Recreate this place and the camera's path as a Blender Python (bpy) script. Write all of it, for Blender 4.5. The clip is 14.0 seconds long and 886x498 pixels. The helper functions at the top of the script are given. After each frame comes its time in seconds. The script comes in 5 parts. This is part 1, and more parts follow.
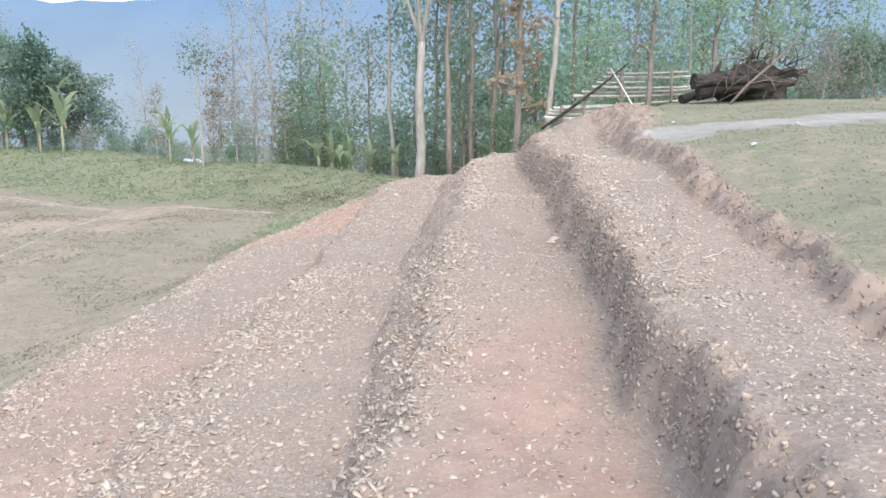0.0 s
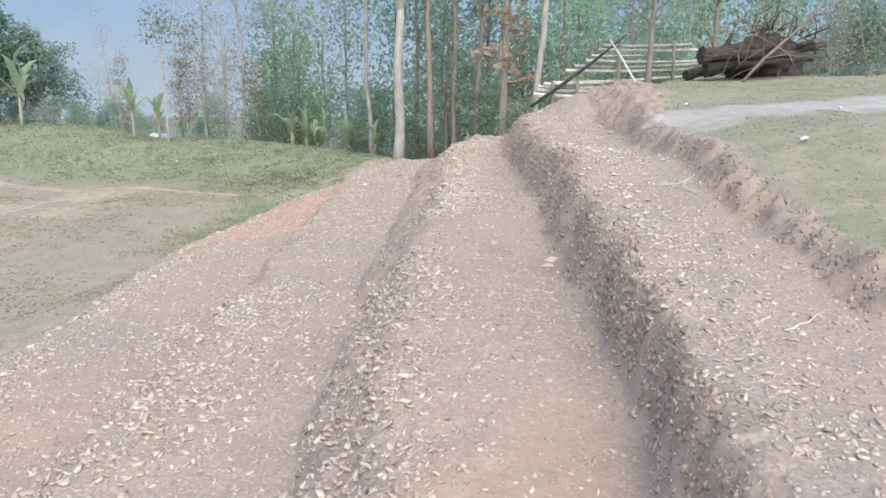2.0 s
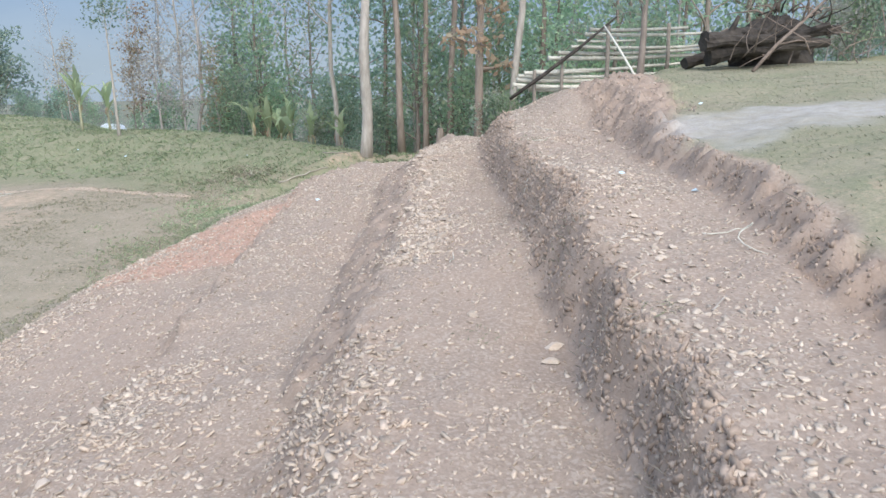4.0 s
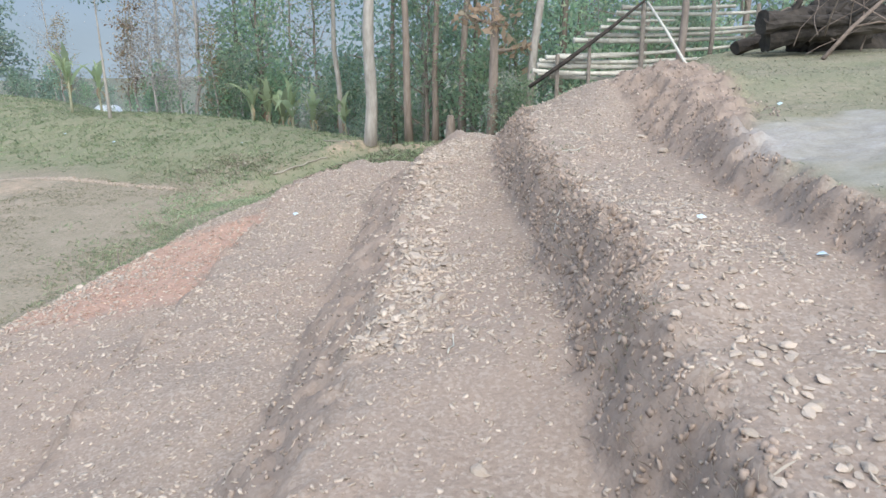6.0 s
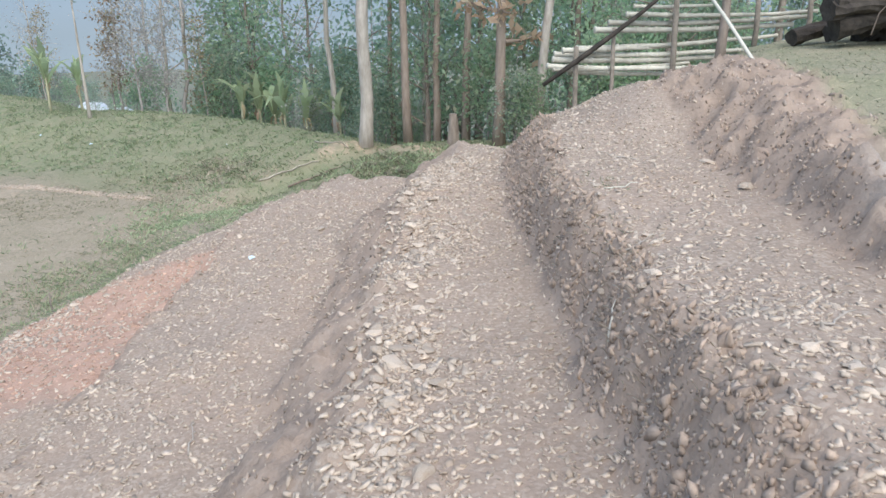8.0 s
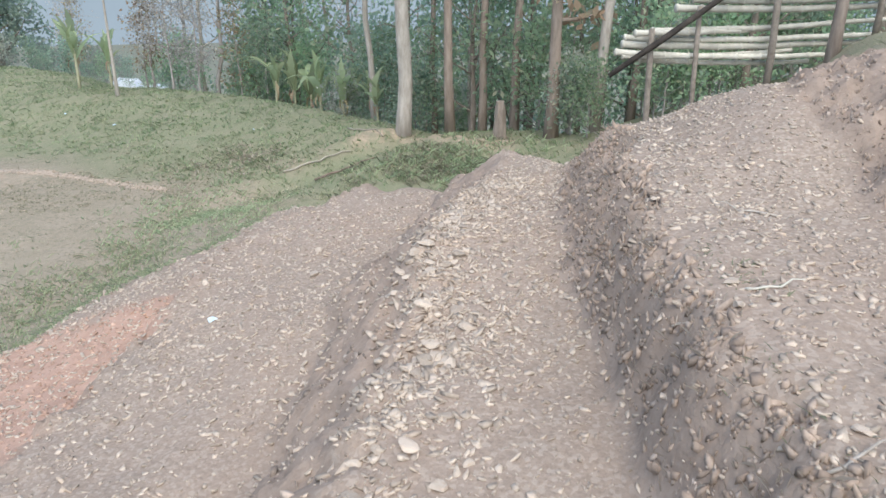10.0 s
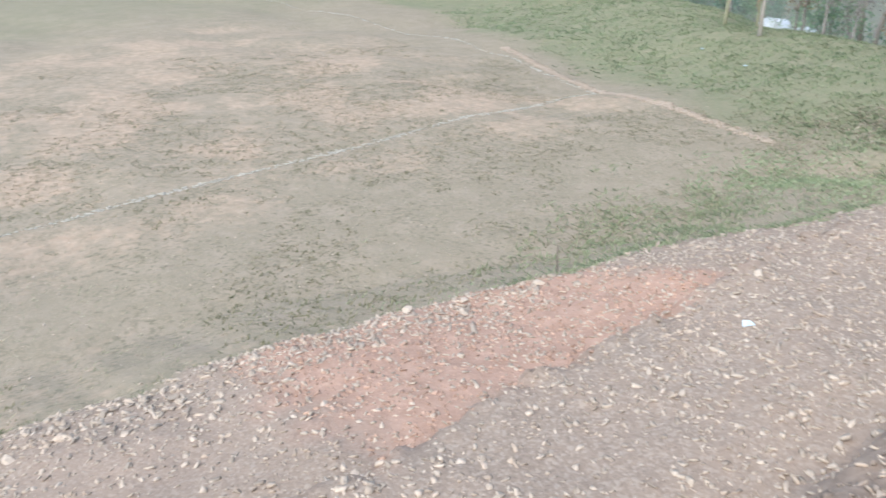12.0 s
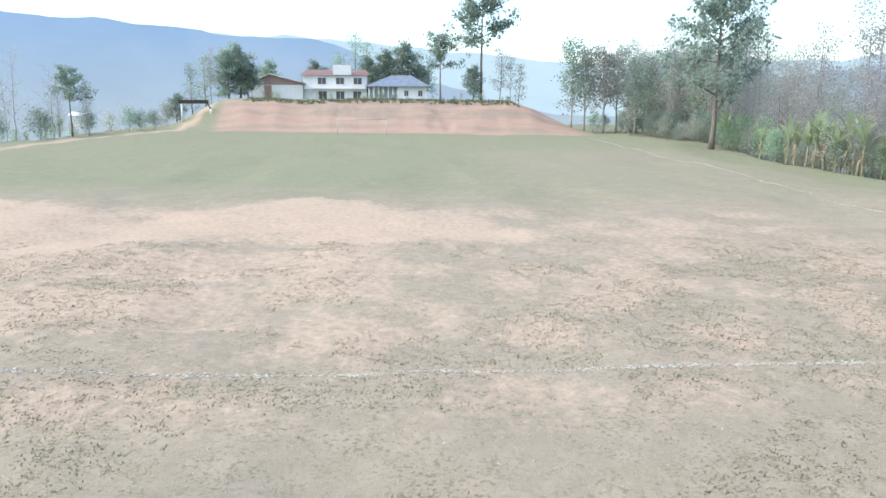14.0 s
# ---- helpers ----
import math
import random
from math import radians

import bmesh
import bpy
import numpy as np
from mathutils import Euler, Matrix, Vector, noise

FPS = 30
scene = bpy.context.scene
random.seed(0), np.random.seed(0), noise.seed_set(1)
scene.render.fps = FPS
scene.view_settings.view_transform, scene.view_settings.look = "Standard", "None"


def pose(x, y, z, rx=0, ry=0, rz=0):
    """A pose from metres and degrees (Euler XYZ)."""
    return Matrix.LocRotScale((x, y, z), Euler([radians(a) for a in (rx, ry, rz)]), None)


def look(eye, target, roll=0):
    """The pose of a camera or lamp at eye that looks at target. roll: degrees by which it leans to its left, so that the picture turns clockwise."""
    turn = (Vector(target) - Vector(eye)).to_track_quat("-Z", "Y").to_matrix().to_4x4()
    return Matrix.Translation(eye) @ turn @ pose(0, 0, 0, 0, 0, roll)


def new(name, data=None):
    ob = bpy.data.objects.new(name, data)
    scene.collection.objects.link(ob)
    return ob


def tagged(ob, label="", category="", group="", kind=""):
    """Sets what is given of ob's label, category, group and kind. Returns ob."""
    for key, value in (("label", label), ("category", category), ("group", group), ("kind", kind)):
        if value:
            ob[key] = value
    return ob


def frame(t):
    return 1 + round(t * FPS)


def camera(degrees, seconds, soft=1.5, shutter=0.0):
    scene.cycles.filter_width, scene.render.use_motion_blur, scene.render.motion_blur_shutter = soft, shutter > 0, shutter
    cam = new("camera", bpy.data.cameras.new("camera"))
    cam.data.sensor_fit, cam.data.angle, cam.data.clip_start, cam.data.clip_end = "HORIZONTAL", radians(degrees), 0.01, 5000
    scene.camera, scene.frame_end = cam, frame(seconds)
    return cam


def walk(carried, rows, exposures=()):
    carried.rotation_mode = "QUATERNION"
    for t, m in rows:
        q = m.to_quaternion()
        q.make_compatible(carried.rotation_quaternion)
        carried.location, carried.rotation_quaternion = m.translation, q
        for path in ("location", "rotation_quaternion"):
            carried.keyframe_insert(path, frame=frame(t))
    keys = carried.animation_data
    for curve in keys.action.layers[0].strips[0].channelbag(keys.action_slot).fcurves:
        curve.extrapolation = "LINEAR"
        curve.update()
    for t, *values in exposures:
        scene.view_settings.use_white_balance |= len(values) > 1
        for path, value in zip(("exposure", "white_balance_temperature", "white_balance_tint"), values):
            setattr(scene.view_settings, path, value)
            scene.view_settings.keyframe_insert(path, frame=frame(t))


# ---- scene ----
cam = camera(62.1, 14.0, soft=1.5, shutter=0.15)
ROWS = [
    (0.0, (-0.114, -0.118, 1.521), (-0.087, 1.834, 1.088), 0.3),
    (0.5, (-0.059, 0.261, 1.491), (0.004, 2.198, 0.994), 0.5),
    (1.0, (-0.048, 0.78, 1.532), (0.03, 2.704, 0.992), -0.3),
    (1.5, (0.038, 1.31, 1.551), (0.117, 3.236, 1.02), 0.0),
    (2.0, (0.072, 1.816, 1.567), (0.141, 3.75, 1.061), 0.7),
    (2.5, (0.069, 2.309, 1.607), (0.198, 4.221, 1.035), -0.2),
    (5.0, (0.408, 4.944, 1.725), (0.537, 6.864, 1.181), 0.5),
    (5.5, (0.434, 5.443, 1.711), (0.536, 7.36, 1.15), -1.0),
    (6.0, (0.498, 5.979, 1.708), (0.597, 7.883, 1.101), 0.7),
    (6.5, (0.549, 6.527, 1.705), (0.774, 8.431, 1.137), 0.5),
    (7.0, (0.61, 7.029, 1.698), (0.723, 8.942, 1.125), 0.1),
    (9.5, (0.792, 9.687, 1.63), (0.844, 11.551, 0.907), 0.1),
    (10.0, (0.857, 10.207, 1.616), (0.817, 12.083, 0.926), 0.5),
    (10.5, (0.878, 10.74, 1.557), (0.95, 12.605, 0.837), 0.1),
    (11.0, (0.857, 11.102, 1.534), (0.432, 12.879, 0.722), -0.4),
    (11.5, (0.792, 11.209, 1.533), (-0.102, 12.796, 0.707), -0.2),
    (12.0, (0.676, 11.19, 1.468), (-0.682, 12.402, 0.638), -0.5),
    (12.5, (0.643, 11.081, 1.5), (-1.028, 11.914, 0.783), 0.0),
    (13.0, (0.642, 11.002, 1.617), (-1.219, 11.449, 1.034), -1.1),
    (13.5, (0.69, 10.95, 1.645), (-1.245, 11.131, 1.17), -0.5),
    (14.0, (0.70, 10.917, 1.667), (-1.258, 11.045, 1.281), 0.2),
]
EXPOSURES = [(0.0, 1.18, 6500, 7), (5.0, 1.0, 6480, 6), (7.0, 0.97, 6470, 5), (10.8, 0.97, 6520, 5), (12.3, 1.11, 6480, 5), (14.0, 1.26, 6440, 5)]
walk(cam, [(t, look(eye, target, roll)) for t, eye, target, roll in ROWS], EXPOSURES)

# ---- light: hazy, nearly overcast day ----
SUN_ELEV, SUN_AZ = 52.0, 168.0
world = bpy.data.worlds.new("hazy_sky")
scene.world = world
world.use_nodes = True
wn = world.node_tree.nodes
wl = world.node_tree.links
sky = wn.new("ShaderNodeTexSky")
sky.sky_type = "NISHITA"
sky.sun_disc = False
sky.sun_elevation = radians(SUN_ELEV)
sky.sun_rotation = radians(SUN_AZ)
sky.air_density, sky.dust_density, sky.ozone_density = 1.0, 1.5, 1.5
wn["Background"].inputs[1].default_value = 0.15
wl.new(sky.outputs[0], wn["Background"].inputs[0])

sun_data = bpy.data.lights.new("sun", "SUN")
sun_data.energy, sun_data.angle, sun_data.color = 1.42, radians(75), (1.0, 0.95, 0.88)
sun = new("sun", sun_data)
_a, _e = radians(SUN_AZ), radians(SUN_ELEV)
sun.matrix_world = look((0, 0, 60), (-math.sin(_a) * math.cos(_e), -math.cos(_a) * math.cos(_e), 60 - math.sin(_e)))


# ---- materials ----
def mat(name):
    m = bpy.data.materials.new(name)
    m.use_nodes = True
    nt = m.node_tree
    return m, nt.nodes, nt.links, nt.nodes["Principled BSDF"]


def rgb(c):
    return (c[0], c[1], c[2], 1.0)


def add_noise(n, l, scale, detail=4.0, rough=0.6, vec=None, dist=0.0):
    t = n.new("ShaderNodeTexNoise")
    t.inputs["Scale"].default_value = scale
    t.inputs["Detail"].default_value = detail
    t.inputs["Roughness"].default_value = rough
    t.inputs["Distortion"].default_value = dist
    if vec is not None:
        l.new(vec, t.inputs["Vector"])
    return t.outputs["Fac"]


def ramp(n, l, fac, stops):
    r = n.new("ShaderNodeValToRGB")
    while len(r.color_ramp.elements) < len(stops):
        r.color_ramp.elements.new(0.5)
    for e, (p, c) in zip(r.color_ramp.elements, stops):
        e.position, e.color = p, rgb(c) if len(c) == 3 else c
    l.new(fac, r.inputs[0])
    return r.outputs[0]


def mix(n, l, fac, a, b, mode="MIX"):
    m = n.new("ShaderNodeMix")
    m.data_type, m.blend_type = "RGBA", mode
    for sock, v in ((m.inputs["Factor"], fac), (m.inputs["A"], a), (m.inputs["B"], b)):
        if hasattr(v, "links"):
            l.new(v, sock)
        elif isinstance(v, (int, float)):
            sock.default_value = v
        else:
            sock.default_value = rgb(v)
    return m.outputs["Result"]


def arith(n, l, op, a, b=0.0, clamp=False):
    m = n.new("ShaderNodeMath")
    m.operation, m.use_clamp = op, clamp
    for i, v in enumerate((a, b)):
        if hasattr(v, "links"):
            l.new(v, m.inputs[i])
        else:
            m.inputs[i].default_value = v
    return m.outputs[0]


def bump(n, l, height, strength, dist, bsdf):
    b = n.new("ShaderNodeBump")
    b.inputs["Strength"].default_value = strength
    b.inputs["Distance"].default_value = dist
    l.new(height, b.inputs["Height"])
    l.new(b.outputs[0], bsdf.inputs["Normal"])


def surface(name, dark, light, scale, rough=0.8, stain=None, bump_s=0.4, bump_d=0.01, island=0.0, stretch=None):
    """Two-scale noisy surface; island: how far separate pieces differ in tone."""
    m, n, l, p = mat(name)
    tc = n.new("ShaderNodeTexCoord")
    vec = tc.outputs["Object"]
    if stretch:
        mp = n.new("ShaderNodeMapping")
        mp.inputs["Scale"].default_value = stretch
        l.new(vec, mp.inputs["Vector"])
        vec = mp.outputs[0]
    fine = add_noise(n, l, scale, 5, 0.65, vec)
    col = ramp(n, l, fine, [(0.3, dark), (0.7, light)])
    big = add_noise(n, l, scale * 0.12, 3, 0.5, vec)
    s = stain or [c * 0.7 for c in dark]
    col = mix(n, l, ramp(n, l, big, [(0.5, (0, 0, 0)), (0.75, (0.7, 0.7, 0.7))]), col, s)
    if island:
        geo, info = n.new("ShaderNodeNewGeometry"), n.new("ShaderNodeObjectInfo")
        r = arith(n, l, "FRACT", arith(n, l, "ADD", geo.outputs["Random Per Island"], info.outputs["Random"]))
        hsv = n.new("ShaderNodeHueSaturation")
        l.new(col, hsv.inputs["Color"])
        l.new(arith(n, l, "ADD", arith(n, l, "MULTIPLY", r, 2 * island), 1 - island), hsv.inputs["Value"])
        col = hsv.outputs[0]
    l.new(col, p.inputs["Base Color"])
    p.inputs["Roughness"].default_value = rough
    p.inputs["Specular IOR Level"].default_value = 0.25
    bump(n, l, fine, bump_s, bump_d, p)
    return m


def leaf_material(name, stops, through_light=0.3):
    m, n, l, p = mat(name)
    geo, info = n.new("ShaderNodeNewGeometry"), n.new("ShaderNodeObjectInfo")
    tone = ramp(n, l, geo.outputs["Random Per Island"], stops)
    hsv = n.new("ShaderNodeHueSaturation")
    l.new(tone, hsv.inputs["Color"])
    l.new(arith(n, l, "ADD", arith(n, l, "MULTIPLY", info.outputs["Random"], 0.04), 0.48), hsv.inputs["Hue"])
    l.new(arith(n, l, "ADD", arith(n, l, "MULTIPLY", info.outputs["Random"], 0.5), 0.75), hsv.inputs["Value"])
    l.new(hsv.outputs[0], p.inputs["Base Color"])
    p.inputs["Roughness"].default_value = 0.6
    p.inputs["Specular IOR Level"].default_value = 0.25
    tr = n.new("ShaderNodeBsdfTranslucent")
    l.new(hsv.outputs[0], tr.inputs["Color"])
    ms = n.new("ShaderNodeMixShader")
    ms.inputs[0].default_value = through_light
    l.new(p.outputs[0], ms.inputs[1])
    l.new(tr.outputs[0], ms.inputs[2])
    l.new(ms.outputs[0], n["Material Output"].inputs[0])
    return m


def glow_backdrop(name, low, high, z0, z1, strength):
    """Far hazy slopes: the air's light is painted in as glow, graded by height."""
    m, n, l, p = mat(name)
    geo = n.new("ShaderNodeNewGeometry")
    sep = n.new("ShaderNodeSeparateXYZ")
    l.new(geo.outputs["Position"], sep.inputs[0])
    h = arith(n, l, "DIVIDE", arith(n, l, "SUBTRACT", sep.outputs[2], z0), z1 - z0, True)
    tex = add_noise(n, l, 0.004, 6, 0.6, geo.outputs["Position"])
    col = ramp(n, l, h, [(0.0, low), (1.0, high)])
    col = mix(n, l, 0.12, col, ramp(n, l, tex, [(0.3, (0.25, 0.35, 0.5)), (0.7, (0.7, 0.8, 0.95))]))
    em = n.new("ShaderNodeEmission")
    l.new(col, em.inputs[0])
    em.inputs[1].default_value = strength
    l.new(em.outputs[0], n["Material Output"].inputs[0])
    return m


M_STONE = surface("shale_chip", (0.36, 0.295, 0.236), (0.58, 0.487, 0.4), 25, 0.85, (0.44, 0.33, 0.25), 0.4, 0.004, 0.27)
M_BARK_PALE = surface("pale_bark", (0.30, 0.26, 0.22), (0.52, 0.47, 0.42), 9, 0.9, (0.2, 0.17, 0.14), 0.6, 0.02, 0, (1, 1, 0.25))
M_BARK = surface("brown_bark", (0.18, 0.14, 0.115), (0.34, 0.285, 0.24), 10, 0.9, (0.08, 0.07, 0.05), 0.7, 0.02, 0, (1, 1, 0.25))
M_BARK_GREY = surface("grey_bark", (0.26, 0.235, 0.215), (0.44, 0.40, 0.37), 10, 0.9, (0.14, 0.12, 0.11), 0.6, 0.02, 0, (1, 1, 0.25))
M_LOG = surface("charred_log_bark", (0.025, 0.022, 0.02), (0.085, 0.07, 0.058), 8, 0.9, (0.12, 0.10, 0.08), 0.9, 0.03)
M_ROOT = surface("weathered_root", (0.14, 0.105, 0.085), (0.29, 0.225, 0.18), 14, 0.85, (0.12, 0.10, 0.08), 0.5, 0.01)
M_BAMBOO = surface("dry_bamboo", (0.36, 0.335, 0.28), (0.6, 0.57, 0.49), 6, 0.55, (0.22, 0.2, 0.165), 0.2, 0.004, 0.4)
M_POST = surface("weathered_post", (0.15, 0.125, 0.10), (0.30, 0.26, 0.22), 12, 0.9, (0.09, 0.08, 0.06), 0.6, 0.01)
M_PEELED = surface("peeled_pole", (0.48, 0.45, 0.38), (0.66, 0.62, 0.54), 8, 0.6, (0.35, 0.3, 0.25), 0.2, 0.004)
# Woodland leaves lighter than real foliage: the extra paleness is haze painted in.
M_LEAF = leaf_material("green_leaf", [(0.0, (0.26, 0.36, 0.275)), (0.5, (0.38, 0.49, 0.38)), (0.85, (0.48, 0.57, 0.43)), (1.0, (0.53, 0.52, 0.41))], 0.7)
M_LEAF_DARK = leaf_material("dark_leaf", [(0.0, (0.14, 0.225, 0.165)), (0.6, (0.22, 0.325, 0.24)), (1.0, (0.32, 0.42, 0.3))], 0.55)
M_LEAF_BRIGHT = leaf_material("understorey_leaf", [(0.0, (0.29, 0.41, 0.27)), (0.5, (0.41, 0.54, 0.36)), (0.85, (0.52, 0.63, 0.42)), (1.0, (0.6, 0.57, 0.42))], 0.68)
# Far crowns: greyer, lighter leaf tones with the distance haze put into the colour.
M_LEAF_FAR = leaf_material("hazed_grey_green_leaf", [(0.0, (0.24, 0.31, 0.26)), (0.6, (0.36, 0.435, 0.355)), (1.0, (0.47, 0.53, 0.43))], 0.6)
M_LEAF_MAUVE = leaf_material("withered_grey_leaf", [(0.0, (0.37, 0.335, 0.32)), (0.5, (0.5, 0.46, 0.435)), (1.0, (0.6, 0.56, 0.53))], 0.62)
M_BARK_BROWN = surface("reddish_brown_bark", (0.2, 0.155, 0.125), (0.365, 0.295, 0.245), 9, 0.9, (0.15, 0.115, 0.09), 0.7, 0.02, 0, (1, 1, 0.22))
# Grey crowns, paled further in base colour to stand for haze.
M_LEAF_GREY = leaf_material("hazed_grey_leaf", [(0.0, (0.4, 0.425, 0.365)), (0.5, (0.51, 0.52, 0.455)), (1.0, (0.6, 0.585, 0.525))], 0.65)
M_LEAF_DRY = leaf_material("dry_leaf", [(0.0, (0.20, 0.14, 0.09)), (0.6, (0.34, 0.25, 0.17)), (1.0, (0.26, 0.26, 0.14))])
M_LEAF_RUST = leaf_material("rust_leaf", [(0.0, (0.42, 0.29, 0.2)), (0.6, (0.56, 0.42, 0.3)), (1.0, (0.5, 0.45, 0.33))], 0.55)
M_BANANA = leaf_material("banana_leaf", [(0.0, (0.27, 0.33, 0.2)), (0.6, (0.4, 0.46, 0.28)), (1.0, (0.56, 0.56, 0.39))], 0.55)
M_BANANA_DRY = leaf_material("dry_banana_leaf", [(0.0, (0.29, 0.215, 0.14)), (1.0, (0.48, 0.37, 0.25))], 0.35)
M_BANANA_STEM = surface("banana_stem", (0.29, 0.28, 0.18), (0.46, 0.43, 0.3), 7, 0.7, (0.33, 0.25, 0.165), 0.3, 0.01, 0, (1, 1, 0.3))
M_GRASS = leaf_material("short_grass", [(0.0, (0.22, 0.235, 0.15)), (0.55, (0.32, 0.325, 0.215)), (0.8, (0.44, 0.41, 0.30)), (1.0, (0.54, 0.48, 0.37))], 0.45)
M_WEED = leaf_material("low_weed", [(0.0, (0.19, 0.24, 0.135)), (0.6, (0.28, 0.335, 0.195)), (1.0, (0.42, 0.44, 0.28))], 0.5)
M_FRESH = leaf_material("fresh_grass", [(0.0, (0.26, 0.305, 0.18)), (0.6, (0.35, 0.4, 0.245)), (1.0, (0.47, 0.48, 0.32))], 0.5)
M_TUFT = leaf_material("grass_tuft", [(0.0, (0.19, 0.19, 0.11)), (0.6, (0.275, 0.268, 0.16)), (1.0, (0.38, 0.345, 0.225))], 0.4)
M_STRAW = leaf_material("dry_straw", [(0.0, (0.34, 0.28, 0.22)), (0.6, (0.46, 0.39, 0.31)), (1.0, (0.6, 0.53, 0.44))], 0.3)
M_WALL = surface("white_wall", (0.74, 0.73, 0.70), (0.86, 0.85, 0.83), 1.5, 0.8, (0.62, 0.60, 0.56), 0.1, 0.005)
M_GABLE = surface("brown_gable", (0.30, 0.2, 0.17), (0.40, 0.28, 0.24), 2, 0.8)
M_TIN = surface("pale_tin_roof", (0.58, 0.52, 0.42), (0.72, 0.66, 0.55), 1.0, 0.5, (0.45, 0.33, 0.22), 0.1, 0.01, 0, (0.3, 6, 1))
M_TIN_RED = surface("red_tin_roof", (0.2, 0.115, 0.105), (0.28, 0.175, 0.16), 1.0, 0.55, (0.36, 0.2, 0.17), 0.1, 0.01, 0, (6, 0.3, 1))
M_TIN_BLUE = surface("grey_blue_tin_roof", (0.15, 0.18, 0.23), (0.25, 0.29, 0.35), 1.0, 0.5, (0.2, 0.2, 0.2), 0.1, 0.01)
M_WINDOW = surface("dark_window", (0.09, 0.085, 0.08), (0.17, 0.155, 0.14), 2, 0.35)
M_GOAL = surface("white_goal_paint", (0.46, 0.43, 0.39), (0.6, 0.57, 0.53), 6, 0.6)
M_TARP = surface("white_sheet", (0.70, 0.74, 0.80), (0.86, 0.88, 0.92), 4, 0.5)
M_LITTER = surface("litter_plastic", (0.4, 0.55, 0.66), (0.72, 0.78, 0.82), 30, 0.4)
# Range colours carry the blue haze themselves, given off as emission.
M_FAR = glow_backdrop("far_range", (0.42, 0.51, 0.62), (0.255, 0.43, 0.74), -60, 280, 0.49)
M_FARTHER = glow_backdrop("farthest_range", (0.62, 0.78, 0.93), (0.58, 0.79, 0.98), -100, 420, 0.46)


def vnoise(x, y, seed=0):
    """Smooth value noise in 0..1 on arrays."""
    x, y = np.asarray(x, float), np.asarray(y, float)
    xi, yi = np.floor(x), np.floor(y)
    fx, fy = x - xi, y - yi
    fx, fy = fx * fx * (3 - 2 * fx), fy * fy * (3 - 2 * fy)

    def h(a, b):
        v = np.sin(a * 127.1 + b * 311.7 + seed * 74.7) * 43758.5453
        return v - np.floor(v)
    return (h(xi, yi) * (1 - fx) + h(xi + 1, yi) * fx) * (1 - fy) + (h(xi, yi + 1) * (1 - fx) + h(xi + 1, yi + 1) * fx) * fy


def fbm(x, y, seed=0, octaves=3):
    total, amp, norm = 0, 1.0, 0
    for i in range(octaves):
        total = total + amp * vnoise(np.asarray(x) * 2 ** i, np.asarray(y) * 2 ** i, seed + i * 7)
        norm += amp
        amp *= 0.5
    return total / norm


def smooth(a):
    a = np.clip(a, 0, 1)
    return a * a * (3 - 2 * a)


# ---- the lie of the land ----
# lips and feet of the earth terraces, as x along y
ALONG = (-8, 2.5, 3.8, 5, 6, 7.2, 8.6, 10.3, 12.2, 13.5, 15.2, 17, 19, 21)
E5 = (-5.0, -4.5, -4.45, -4.4, -4.38, -4.33, -4.25, -4.1, -3.75, -3.6, -3.3, -2.5, -1.75, -1.2)
E4 = (-2.9, -2.35, -2.28, -2.22, -2.15, -2.0, -1.88, -1.76, -1.58, -1.46, -1.43, -1.05, -0.2, 0.4)
E3F = (-1.3, -0.78, -0.72, -0.66, -0.6, -0.55, -0.47, -0.42, -0.24, -0.03, 0.1, 0.5, 1.0, 1.3)
E3 = (-0.9, -0.47, -0.24, -0.11, -0.04, 0.0, 0.05, 0.36, 0.43, 0.57, 0.7, 1.25, 1.6, 1.9)
E2F = (0.2, 0.88, 1.02, 1.12, 1.2, 1.3, 1.39, 1.48, 1.54, 1.56, 1.6, 1.85, 2.3, 2.6)
E2 = (0.5, 1.08, 1.2, 1.34, 1.42, 1.51, 1.66, 1.76, 1.82, 1.84, 1.95, 2.35, 2.7, 3.0)
E1F = (1.5, 2.1, 2.25, 2.36, 2.44, 2.56, 2.74, 2.86, 2.95, 3.0, 3.1, 3.4, 3.8, 4.2)
E1 = (1.7, 2.28, 2.42, 2.56, 2.7, 2.84, 2.99, 3.1, 3.2, 3.45, 3.75, 4.1, 4.5, 4.9)


def along(y, xs, seed, wob=0.14):
    return np.interp(y, ALONG, xs) + (fbm(y * 1.6, y * 0 + seed, seed, 4) - 0.5) * wob * 2


CREST_X = (-260, -200, -103, -63, -49, -29, -20, -14, -10, -5.6, -0.6, 2, 4, 8, 14, 60, 300)
CREST_Y = (80, 71, 56, 47, 46, 49.5, 45.5, 40.5, 38.5, 35, 31, 29.5, 28, 27.5, 29, 40, 60)
CREST_Z = (-3.2, -3.3, -3.7, -3.7, -3.6, -2.4, -2.35, -2.3, -2.3, -2.3, -2.25, -2.2, -1.9, -0.6, 0.4, 2, 3)


def field_z(x, y):
    return -2.97 - 0.010 * np.clip(y - 11, -30, 30)


